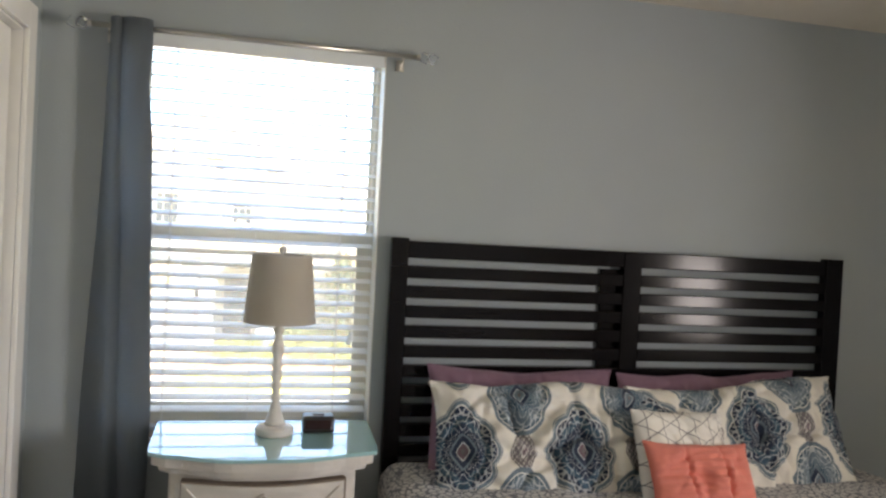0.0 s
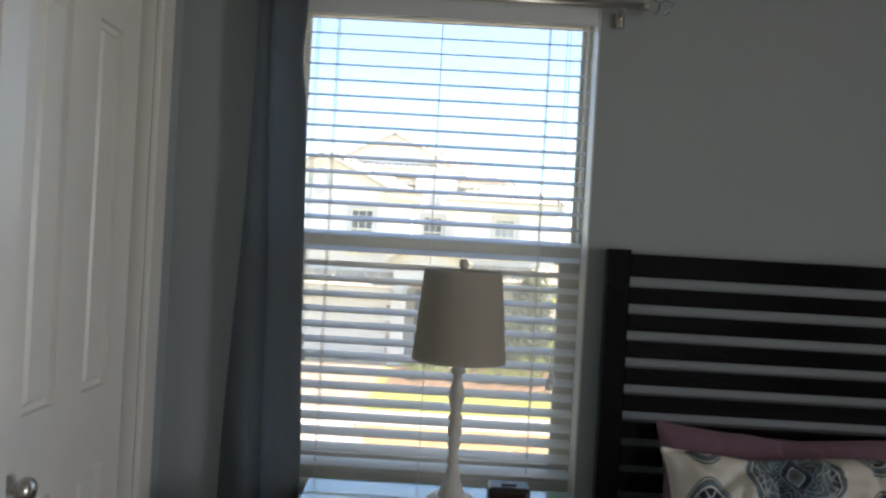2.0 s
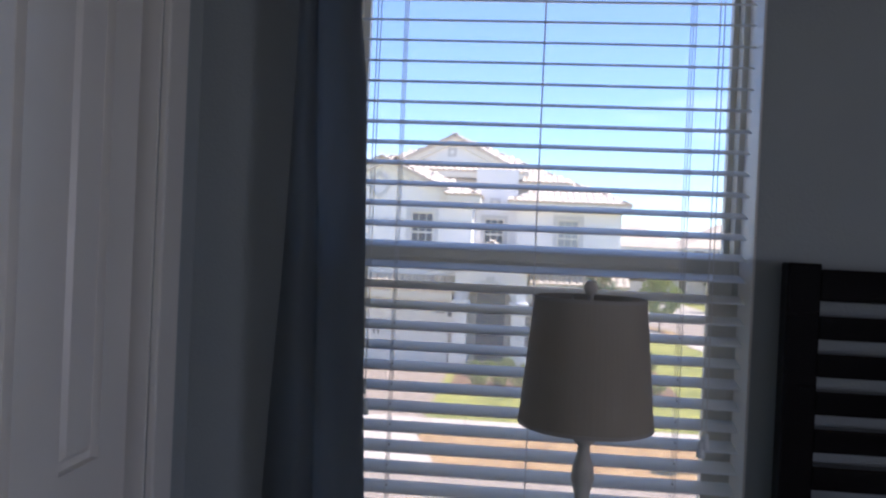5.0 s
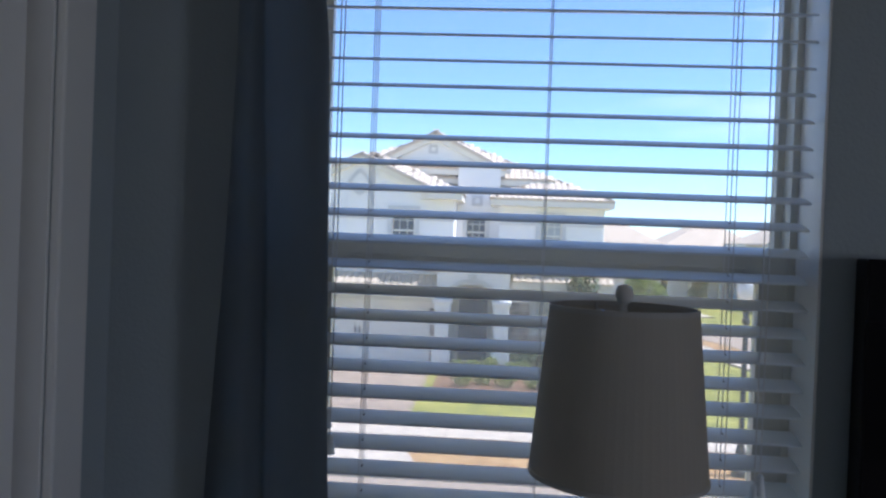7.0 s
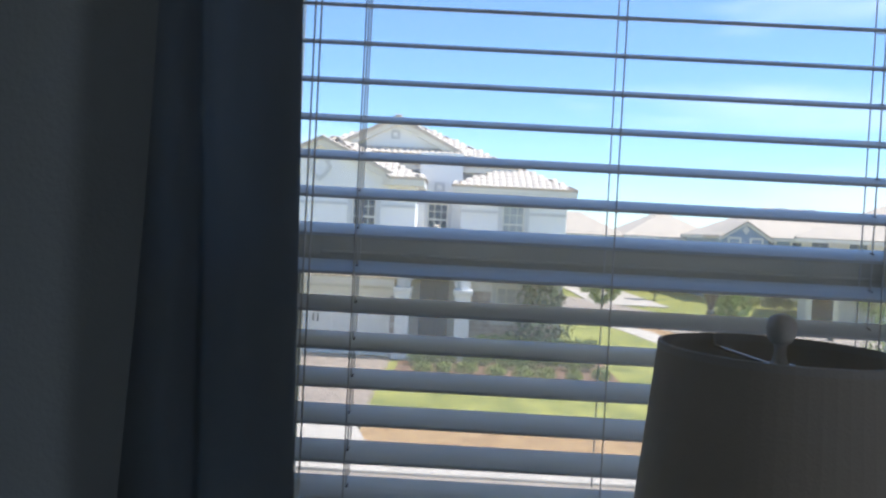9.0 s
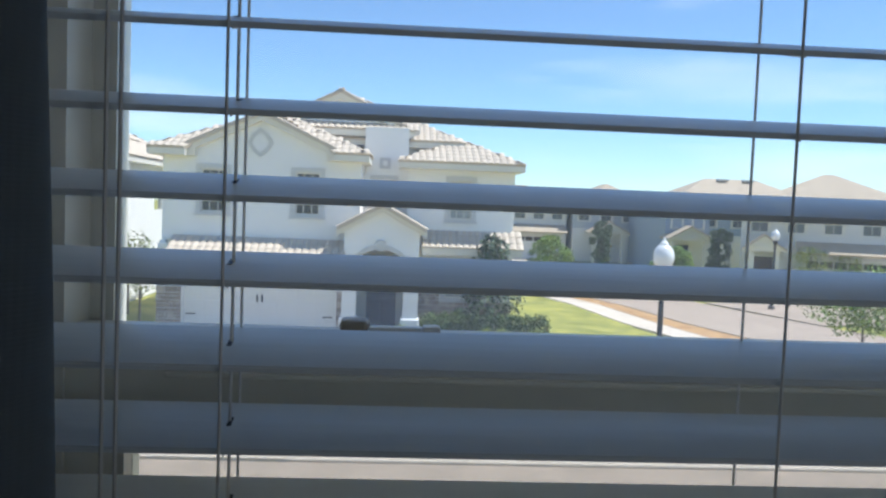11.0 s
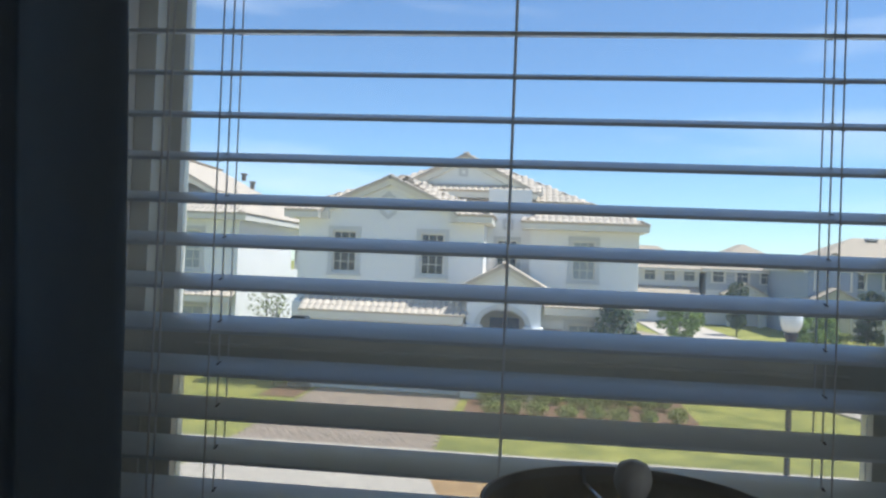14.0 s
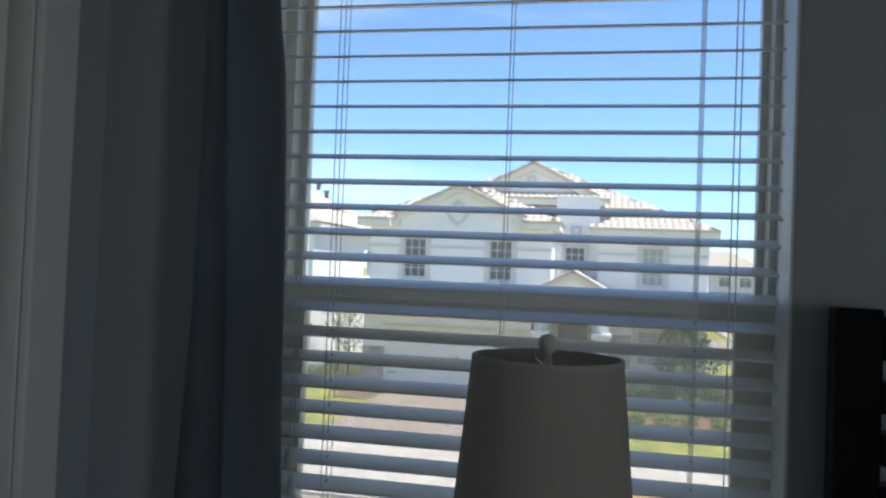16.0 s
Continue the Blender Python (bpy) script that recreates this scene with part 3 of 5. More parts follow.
for x in (-0.276, 0.025, 0.337):
    for y in (-0.0015, 0.0505):
        part("ladder_cord", rod((x, y, 0.72), (x, y, 2.11), 0.0009, 5), M_CORD, blind)
    for k in range(-15, 14):
        z = Z0 + k * PITCH
        b = part("ladder_rung", rod((x + 0.002, -0.001, z - 0.001), (x + 0.002, 0.05, z + 0.0115), 0.0006, 4), M_CORD, blind)
for x in (-0.276, 0.337):
    part("lift_cord", rod((x, 0.025, 0.72), (x, 0.025, 2.11), 0.001, 5), M_CORD, blind)


def tassel(x, z):
    c = part("pull_cord", rod((x, -0.008, z), (x, -0.006, 2.08), 0.0011, 5), M_CORD, blind)
    part("tassel", lathe([(0.003, 0.03), (0.006, 0.026), (0.0075, 0.012), (0.0095, 0), (0.0095, -0.004)][::-1], 12, (x, -0.008, z - 0.03)), M_SLAT, c,
         "small bell-shaped cord tassel")


tassel(0.384, 1.075), tassel(0.393, 1.092)
tassel(-0.334, 1.165), tassel(-0.327, 1.12)

# ---- closet door ----
door = thing("door_1", (XL - 0.03, -0.515, 0), "closed white four-panel interior closet door", "door", kind="structure")
part("casing", join(join(box(XL, XL + 0.017, -0.205, -0.118, 0, 2.15, 0.004), box(XL, XL + 0.017, -0.915, -0.825, 0, 2.15, 0.004)),
                    box(XL, XL + 0.017, -0.825, -0.205, 2.06, 2.15, 0.004)), M_TRIM, door)
part("jamb", join(join(box(XL - 0.14, XL, -0.2115, -0.205, 0, 2.06), box(XL - 0.14, XL, -0.825, -0.8185, 0, 2.06)), box(XL - 0.14, XL, -0.82, -0.21, 2.053, 2.06)), M_TRIM, door)
lf = XL - 0.03
cols, rows_ = [(-0.452, -0.325), (-0.705, -0.578)], [(1.05, 1.92), (0.2, 0.86)]
holes = [(a, b, c, d) for a, b in cols for c, d in rows_]
leaf = part("door_leaf", holed("x", -0.812, -0.229, 0.008, 2.05, lf - 0.036, lf, holes), M_TRIM, door)
for a, b, c, d in holes:
    pb = box(lf - 0.03, lf - 0.017, a, b, c, d)
    rp = box(lf - 0.019, lf - 0.003, a + 0.012, b - 0.012, c + 0.012, d - 0.012)
    f = [f for f in rp.faces if f.normal.x > 0.9][0]
    bmesh.ops.bevel(rp, geom=list(f.edges), offset=0.0145, segments=1, affect="EDGES")
    part("panel", join(pb, rp), M_TRIM, leaf)
kn = lathe([(0.026, 0), (0.026, 0.006), (0.010, 0.012), (0.010, 0.028), (0.022, 0.036), (0.027, 0.048), (0.022, 0.060), (0.008, 0.064)], 20)
bmesh.ops.transform(kn, matrix=Matrix.Translation((lf, -0.762, 0.925)) @ Euler((0, radians(90), 0)).to_matrix().to_4x4(), verts=kn.verts)
part("door_knob", kn, M_CHROME, leaf, "brushed nickel round knob", smooth=True)

# ---- curtain on its rod ----
crod = thing("curtain_rod", (0.03, -0.085, 2.125), "slim nickel curtain rod with clear crystal finials", "curtain rod")
part("pole", rod((-0.545, -0.085, 2.125), (0.575, -0.085, 2.125), 0.009, 14), M_CHROME, crod, smooth=True)
for sgn, x in ((-1, -0.545), (1, 0.575)):
    fb = lathe([(0.012, 0), (0.012, 0.012), (0.007, 0.016)], 14)
    bmesh.ops.transform(fb, matrix=Matrix.Translation((x, -0.085, 2.125)) @ Euler((0, sgn * radians(90), 0)).to_matrix().to_4x4(), verts=fb.verts)
    f = part("finial", fb, M_CHROME, crod)
    for j in range(2):
        cb = box(-0.016, 0.016, -0.016, 0.016, -0.016, 0.016, 0.004, 1)
        bmesh.ops.transform(cb, matrix=Matrix.Translation((x + sgn * (0.032 + 0.03 * j), -0.085, 2.125)) @ Euler((0.6 + j, 0.4, 0.3 * j)).to_matrix().to_4x4(), verts=cb.verts)
        part("crystal", cb, M_CLEAR, f, "clear faceted crystal cube")
for x in (-0.49, 0.525):
    br = rod((x, YW, 2.105), (x, -0.085, 2.112), 0.005, 8)
    lathe([(0.016, -0.02), (0.016, 0.02)], 12, (x, YW - 0.004, 2.1), br)
    part("bracket", br, M_CHROME, crod)


def curtain_mesh():
    """A panel that leaves the wall at its outer edge, then a narrow fold and one broad fold before the window."""
    nu, nz = 110, 60
    vs, fs = [], []
    for j in range(nz + 1):
        s = j / nz
        z = 2.155 - s * 2.14
        xl = -0.485 - 0.078 * s + 0.003 * math.sin(5 * z)
        xm = -0.478 + 0.035 * max(0.0, s - 0.3) + 0.003 * math.sin(4 * z + 1)
        xc = -0.447 + 0.062 * s + 0.003 * math.sin(6 * z)
        xr = -0.352 - 0.012 * math.exp(-((z - 1.93) / 0.1) ** 2) + 0.045 * min(1, s * 1.6) + 0.004 * math.sin(7 * z + 2) * s
        w = xr - xc
        deep = 0.75 + 0.35 * s
        run = [(xl, -0.028), (xl + 0.007, -0.048), (xm - 0.004, -0.09), ((xm + xc) / 2, -0.112), (xc, -0.094), (xc + 0.2 * w, -0.114),
               (xc + 0.45 * w, -0.124 - 0.006 * s), (xc + 0.7 * w, -0.126), (xc + 0.9 * w, -0.112), (xr, -0.085), (xr - 0.014, -0.056)]
        run = [Vector((x, -0.085 + (y + 0.085) * deep, 0)) for x, y in run]
        run = [run[0] * 2 - run[1]] + run + [run[-1] * 2 - run[-2]]
        n = len(run) - 3
        for i in range(nu + 1):
            k = min(n - 1, int(i / nu * n))
            t = i / nu * n - k
            p, q, o, e = run[k:k + 4]
            c = 0.5 * (2 * q + (o - p) * t + (2 * p - 5 * q + 4 * o - e) * t * t + (3 * q - p - 3 * o + e) * t * t * t)
            y = c.y + 0.0025 * noise.noise(Vector((c.x * 25, z * 3, 2))) + 0.002 * noise.noise(Vector((c.x * 60, z * 9, 7))) * s
            vs.append((c.x, min(y, -0.022), z))
    for j in range(nz):
        for i in range(nu):
            k = j * (nu + 1) + i
            fs.append((k, k + 1, k + nu + 2, k + nu + 1))
    me = bpy.data.meshes.new("curtain")
    me.from_pydata(vs, [], fs)
    me.materials.append(M_CURTAIN)
    for p in me.polygons:
        p.use_smooth = True
    return me


cur = tagged(new("curtain", curtain_mesh()), "long blue-grey woven curtain panel drawn aside on the rod", "curtain")
so = cur.modifiers.new("thickness", "SOLIDIFY")
so.thickness = 0.003

# ---- bed ----
bed = thing("bed", (1.5, -1.1, 0), "king bed with dark espresso slatted wooden headboard", "bed")
HY0, HY1 = -0.068, -0.024
hb = part("headboard", box(0.588, 2.406, HY0 + 0.004, HY1 - 0.004, 1.38, 1.444, 0.004), M_ESPRESSO, bed)
for x0, x1, t in ((0.523, 0.588, 1.455), (1.467, 1.545, 1.44), (2.406, 2.49, 1.455)):
    part("post", box(x0, x1, HY0, HY1, 0.0 if x0 != 1.467 else 0.45, t, 0.004), M_ESPRESSO, hb)
for x0, x1 in ((0.588, 1.467), (1.545, 2.406)):
    for k in range(11):
        z = 1.351 - k * 0.075
        part("slat", box(x0, x1, HY0 + 0.003, HY1 - 0.003, z - 0.047, z, 0.003), M_ESPRESSO, hb)
part("back_support", box(1.385, 1.50, HY1 - 0.009, YW - 0.002, 0.45, 1.37, 0.002), M_ESPRESSO, hb)
part("side_rail", box(0.56, 0.60, -2.1, HY0 - 0.001, 0.22, 0.38, 0.006), M_ESPRESSO, bed)
part("side_rail", box(2.41, 2.45, -2.1, HY0 - 0.001, 0.22, 0.38, 0.006), M_ESPRESSO, bed)
part("footboard", box(0.56, 2.45, -2.16, -2.1, 0.0, 0.5, 0.008), M_ESPRESSO, bed)
part("mattress", box(0.57, 2.44, -2.09, -0.075, 0.28, 0.545, 0.04, 3), M_SHEET, bed)


def comforter_mesh():
    nx, ny = 70, 60
    vs, fs = [], []
    for j in range(ny + 1):
        y = -0.10 - j / ny * 2.02
        for i in range(nx + 1):
            u = i / nx * 2.5 - 1.25
            x = 1.505 + u
            over = max(0, abs(u) - 0.93)
            if over > 0:
                ang = min(over / 0.10, 1) * math.pi / 2
                x = 1.505 + math.copysign(0.93 + 0.075 * math.sin(ang) + 0.012 * math.sin(9 * y), u)
                z = 0.615 - 0.075 * (1 - math.cos(ang)) - max(0, over - 0.1) * 1.25
            else:
                z = 0.615 + 0.012 * math.sin(6 * x + 2 * y) * math.sin(5 * y)
            z += 0.008 * noise.noise(Vector((x * 9, y * 9, 0)))
            vs.append((x, y, z))
    for j in range(ny):
        for i in range(nx):
            k = j * (nx + 1) + i
            fs.append((k, k + nx + 1, k + nx + 2, k + 1))
    me = bpy.data.meshes.new("comforter")
    me.from_pydata(vs, [], fs)
    me.materials.append(M_QUILT)
    for p in me.polygons:
        p.use_smooth = True
    return me


cf = tagged(new("comforter", comforter_mesh()), "grey and white crackle-print comforter over the bed", "bedding")
so = cf.modifiers.new("thickness", "SOLIDIFY")
so.thickness, so.offset = 0.05, -1


def pillow(name, w, h, t, m, mat, label, seed, pleats=0, slump=0.0, seam=True, crease=1.0):
    """A stuffed cushion with pinched corners and soft creases; w and h are its sides, t its thickness."""
    nx, ny = 84, 60
    vs, fs = [], []
    for side in (1, -1):
        for j in range(ny + 1):
            for i in range(nx + 1):
                u, v = i / nx * 2 - 1, j / ny * 2 - 1
                pin = 1 - 0.055 * (1 - abs(v) ** 3) * abs(u) ** 6
                pin2 = 1 - 0.075 * (1 - abs(u) ** 3) * abs(v) ** 6
                x, y = u * w / 2 * pin, v * h / 2 * pin2
                if v > 0:
                    y -= slump * (v ** 3) * (0.6 + 0.4 * math.cos(3 * u + seed)) * h
                edge = max(0.0, (1 - abs(u) ** 2.6)) * max(0.0, (1 - abs(v) ** 2.6))
                z = side * t / 2 * edge ** 0.55
                n1 = noise.noise(Vector((x * 7 + seed, y * 7, side * 2)))
                n2 = noise.noise(Vector((x * 22 + seed, y * 22, side * 2)))
                z += (n1 * 0.02 + n2 * 0.007) * (0.25 + edge) * (1 if edge > 0.001 else 0)
                y += 0.010 * n1 * (abs(v) ** 2) + 0.012 * noise.noise(Vector((x * 3 + seed * 2, y * 3, 5)))
                x += 0.010 * noise.noise(Vector((y * 5, x * 5 + seed, 3)))
                if crease:
                    for fx, fy, amp, off in ((3.2, 7.5, 0.011, 0), (8.5, 3.0, 0.009, 7), (13, 11, 0.004, 15)):
                        rg = noise.noise(Vector((x * fx + seed * 1.7 + off, y * fy + 0.6 * n1, side + off)))
                        z -= side * crease * amp * max(0.0, 1 - abs(rg) * 6) * (0.3 + edge)
                if pleats:
                    z += side * 0.004 * math.cos(y / h * math.tau * 10 + 2 * n1) * edge
                    for q in range(1, pleats):
                        c = (q / pleats * 2 - 1) * w / 2
                        z -= side * 0.018 * math.exp(-((x - c) / 0.008) ** 2) * edge
                vs.append((x, y, z))
    s = (nx + 1) * (ny + 1)
    for side in (0, 1):
        for j in range(ny):
            for i in range(nx):
                k = side * s + j * (nx + 1) + i
                f = (k, k + 1, k + nx + 2, k + nx + 1)
                fs.append(f if side == 0 else f[::-1])
    me = bpy.data.meshes.new(name)
    me.from_pydata(vs, [], fs)
    bm = bmesh.new()
    bm.from_mesh(me)
    bmesh.ops.remove_doubles(bm, verts=bm.verts, dist=0.0004)
    bm.to_mesh(me)
    bm.free()
    me.materials.append(mat)
    for p in me.polygons:
        p.use_smooth = True
    ob = new(name, me)
    ob.matrix_world = m
    if seam:
        rim = [(i, 0) for i in range(0, nx, 3)] + [(nx, j) for j in range(0, ny, 3)] + [(nx - i, ny) for i in range(0, nx, 3)] + [(0, ny - j) for j in range(0, ny, 3)]
        pts = [Vector(vs[j * (nx + 1) + i]) for i, j in rim]
        sm = bmesh.new()
        for a, b in zip(pts, pts[1:] + pts[:1]):
            rod(a, b, 0.0028, 6, sm)
        e = new("seam", mesh_of(sm, "seam", mat, True))
        e.parent = ob
    return tagged(ob, label, "pillow")


pillow("pillow", 0.74, 0.48, 0.15, pose(1.04, -0.155, 0.755, 76, 1.5, 0), M_MAUVE, "mauve cotton pillow propped against the headboard", 1, slump=0.03)
pillow("pillow", 0.80, 0.48, 0.15, pose(1.84, -0.165, 0.748, 76, -1, 0), M_MAUVE, "mauve cotton pillow propped against the headboard", 5, slump=0.03)
pillow("pillow_sham", 0.91, 0.50, 0.20, pose(1.105, -0.325, 0.742, 64, 1, -2), M_DAMASK, "cream pillow sham with navy medallion print", 9, slump=0.07, crease=2.6)
pillow("pillow_sham", 0.92, 0.50, 0.19, pose(1.88, -0.335, 0.745, 64, -2, 3), M_DAMASK_HIGH, "cream pillow sham with navy medallion print", 14, slump=0.06, crease=2.6)
pillow("throw_pillow", 0.38, 0.38, 0.14, pose(1.535, -0.48, 0.705, 66, 3, 5), M_STAR, "small white throw pillow with grey geometric lines", 20)
pillow("throw_pillow", 0.41, 0.265, 0.13, pose(1.545, -0.59, 0.685, 62, 2, 4), M_CORAL, "coral pleated oblong throw pillow", 26, pleats=3)

# ---- nightstand with glass top ----
ns = thing("nightstand", (0.09, -0.28, 0), "whitewashed serpentine nightstand with lattice drawers under a glass top", "nightstand")


def serpentine(grow=0.0):
    pts = [(-0.275 - grow, -0.05 + grow * 0), (-0.262 - grow, -0.40), (-0.255 - grow, -0.445 - grow)]
    for i in range(13):
        t = i / 12
        x = -0.205 + t * 0.595
        y = -0.485 - grow - 0.062 * math.sin(math.pi * t) ** 1.4 + 0.008 * math.cos(t * math.tau * 2)
        pts.append((x, y))
    pts += [(0.44 + grow, -0.46 - grow), (0.447 + grow, -0.41), (0.46 + grow, -0.05)]
    return pts


part("tabletop", prism(serpentine(-0.008), "z", 0.722, 0.752), M_WHITEWASH, ns)
inner = [(x * 0.88 + 0.011, y * 0.90 - 0.015) for x, y in serpentine(-0.02)]
part("moulding", prism([(x * 0.95 + 0.0046, y * 0.955 - 0.008) for x, y in serpentine(-0.012)], "z", 0.70, 0.722), M_WHITEWASH, ns)
part("body", prism(inner, "z", 0.12, 0.70), M_WHITEWASH, ns)
for x in (-0.20, 0.385):
    for y in (-0.10, -0.43):
        part("leg", lathe([(0.016, 0), (0.022, 0.02), (0.02, 0.05), (0.03, 0.09), (0.032, 0.125)], 14, (x, y, 0)), M_WHITEWASH, ns, smooth=True)
for z0 in (0.43, 0.15):
    z1 = z0 + 0.245
    front = []
    for i in range(15):
        t = i / 14
        x = -0.155 + t * 0.495
        front.append((x, -0.462 - 0.056 * math.sin(math.pi * (0.06 + 0.88 * t)) ** 1.4))
    back = [(x, y + 0.03) for x, y in reversed(front)]
    # brown strip colours in the shadow line around the drawer
    gz = part("drawer_shadow_line", prism([(x * 1.02, y - 0.003) for x, y in front] + back, "z", z0 - 0.006, z1 + 0.006), M_DRAWERLINE, ns, "brown strip drawn as the shadow line around the drawer")
    dr = part("drawer", prism([(x, y - 0.012) for x, y in front] + [(x, y) for x, y in reversed(front)], "z", z0, z1), M_WHITEWASH, ns)

    def fy(x):
        t = (x + 0.155) / 0.495
        return -0.478 - 0.056 * math.sin(math.pi * (0.06 + 0.88 * t)) ** 1.4
    lat = bmesh.new()
    for ax, az, bx, bz in ((-0.14, z1 - 0.015, 0.09, z0 + 0.02), (0.325, z1 - 0.015, 0.09, z0 + 0.02), (0.09, z1 - 0.02, -0.14, z0 + 0.02), (0.09, z1 - 0.02, 0.325, z0 + 0.02)):
        for i in range(8):
            p, q = i / 8, (i + 1) / 8
            x0, x1 = ax + (bx - ax) * p, ax + (bx - ax) * q
            rod((x0, fy(x0), az + (bz - az) * p), (x1, fy(x1), az + (bz - az) * q), 0.005, 6, lat)
    part("lattice", lat, M_WHITEWASH, dr, "crossed lattice moulding")
    part("drawer_knob", lathe([(0.004, 0), (0.005, 0.01), (0.014, 0.016), (0.015, 0.022), (0.006, 0.028)], 14), M_CHROME, dr, "nickel drawer knob").matrix_basis = \
        Matrix.Translation((0.09, fy(0.09) - 0.002, (z0 + z1) / 2)) @ Euler((radians(90), 0, 0)).to_matrix().to_4x4()
gt = prism(serpentine(0.004), "z", 0.7525, 0.7645)
bmesh.ops.bevel(gt, geom=[e for e in gt.edges if abs(e.verts[0].co.z - e.verts[1].co.z) < 1e-4], offset=0.002, segments=2, affect="EDGES")
tagged(new("glass_top", mesh_of(gt, "glass_top", M_TOPGLASS)), "glossy pale glass sheet with teal edge on the nightstand", "glass top")

# ---- lamp ----
LX, LY, LZ = 0.12, -0.245, 0.7645
lamp = thing("table_lamp", (LX, LY, LZ), "white turned-wood table lamp with tapered linen shade", "lamp")
part("base", lathe([(0.058, 0), (0.064, 0.006), (0.064, 0.024), (0.058, 0.030), (0.040, 0.034)], 36, (LX, LY, LZ)), M_LAMPBODY, lamp, smooth=False)
part("stem", lathe([(0.036, 0.033), (0.032, 0.045), (0.022, 0.075), (0.014, 0.105), (0.012, 0.115), (0.017, 0.125), (0.017, 0.131), (0.012, 0.138), (0.013, 0.155),
                    (0.018, 0.168), (0.012, 0.178), (0.017, 0.19), (0.019, 0.205), (0.013, 0.222), (0.020, 0.236), (0.013, 0.246), (0.015, 0.262), (0.021, 0.285),
                    (0.019, 0.305), (0.012, 0.328), (0.011, 0.345), (0.019, 0.352), (0.019, 0.358), (0.011, 0.366), (0.009, 0.40)], 24, (LX, LY, LZ)), M_LAMPBODY, lamp, smooth=True)
sh = bmesh.new()
SB, ST, Z1, Z2 = 0.121, 0.1, 1.147, 1.377
lathe([(SB, Z1), (ST, Z2), (ST - 0.002, Z2), (SB - 0.002, Z1), (SB, Z1)], 64, (LX, LY, 0), sh, close=False)
bmesh.ops.remove_doubles(sh, verts=sh.verts, dist=1e-5)
shade = part("shade", sh, M_SHADE, lamp, smooth=False)
for r, z in ((SB, Z1), (ST, Z2 - 0.006)):
    part("trim_band", lathe([(r + 0.0008, z), (r + 0.0008 - 0.0003, z + 0.006), (r - 0.0028, z + 0.0065), (r - 0.0028, z - 0.0005), (r + 0.0008, z)], 64, (LX, LY, 0), close=False), M_SHADETAPE, shade, "pale binding tape")
part("harp", rod((LX, LY, LZ + 0.40), (LX, LY, 1.372), 0.003, 8), M_CHROME, lamp)
part("socket", lathe([(0.012, 0.395), (0.016, 0.41), (0.016, 0.45), (0.012, 0.46)], 16, (LX, LY, LZ)), M_CHROME, lamp)
part("bulb", lathe([(0.012, 0.46), (0.016, 0.475), (0.029, 0.51), (0.03, 0.53), (0.022, 0.552), (0.006, 0.56)], 18, (LX, LY, LZ)), M_GLOBE, lamp, smooth=True)
sp = bmesh.new()
for a in (105, 225, 345):
    ca, sa = math.cos(radians(a)), math.sin(radians(a))
    rod((LX + ca * 0.012, LY + sa * 0.012, 1.362), (LX + ca * (ST - 0.006), LY + sa * (ST - 0.006), 1.3655), 0.0016, 6, sp)
    rod((LX + ca * (ST - 0.006), LY + sa * (ST - 0.006), 1.3655), (LX + ca * (ST - 0.003), LY + sa * (ST - 0.003), 1.376), 0.0016, 6, sp)
lathe([(0.014, 1.36), (0.014, 1.364)], 16, (LX, LY, 0), sp)
part("spider", sp, M_CHROME, shade, "thin metal spider with three arms")
fin = lathe([(0.007, 1.358), (0.0095, 1.362), (0.0065, 1.367), (0.005, 1.373), (0.005, 1.378), (0.006, 1.383)], 16, (LX, LY, 0))
join(fin, lathe([(0.004, 1.380), (0.009, 1.3835), (0.0115, 1.389), (0.0125, 1.3945), (0.0115, 1.400), (0.009, 1.4045), (0.003, 1.407)], 18, (LX, LY, 0)))
part("finial", fin, M_LAMPBODY, lamp, "small ball finial", smooth=True)

# ---- alarm clock ----
ck = thing("alarm_clock", (0.27, -0.205, LZ), "small black alarm clock on the glass top", "clock")
part("case", box(0.215, 0.325, -0.24, -0.165, LZ, LZ + 0.058, 0.009, 3), M_BLACK, ck)
part("display", box(0.225, 0.315, -0.2425, -0.238, LZ + 0.014, LZ + 0.046, 0.002), material("dark_red_display", (0.03, 0.012, 0.012), 0.15, vary=0.1), ck, "dark reddish display window")
part("snooze_button", box(0.25, 0.29, -0.215, -0.19, LZ + 0.057, LZ + 0.062, 0.002), M_BLACK, ck)

# ---- the street outside: ground, roads, walks ----
def strip(name, left, right, z, mat, label, category, thick=0.05):
    """A ground strip between two edges, with a little thickness."""
    return solid(name, prism(list(left) + list(reversed(right)), "z", z - thick, z), mat, label, category, "structure")


solid("ground", box(-400, 400, 0.3, 900, GROUND - 0.3, GROUND - 0.06), M_GRASS, "green lawn ground reaching the horizon", "ground", "structure")
solid("ground_behind", box(-400, 400, -400, 0.3, GROUND - 0.3, GROUND - 0.06), M_GRASS, "lawn ground around the house", "ground", "structure")
strip("lawn", [(-30, 17.7), (-30, 60)], [(9.3, 17.7), (9.3, 60)], GROUND - 0.01, M_GRASS, "mown green front lawn", "lawn")
strip("road", [(-120, 4.2), (120, 4.2)], [(-120, 13.0), (120, 13.0)], GROUND - 0.13 + 0.1, M_ASPHALT, "sun-bleached asphalt street", "road", 0.03)
SIDE_L = [(14.6, 13.0), (14.2, 20), (13.9, 25.4), (12.0, 31.5), (11.0, 37), (7.9, 46), (2, 60), (-8, 80)]
SIDE_R = [(28, 13.0), (24, 18), (21.5, 25), (18.3, 31), (16.3, 37), (13.6, 46), (9, 57), (0, 74)]
strip("road_side", SIDE_L, SIDE_R, GROUND + 0.0, M_ASPHALT, "pale asphalt side street curving between lawns", "road", 0.03)
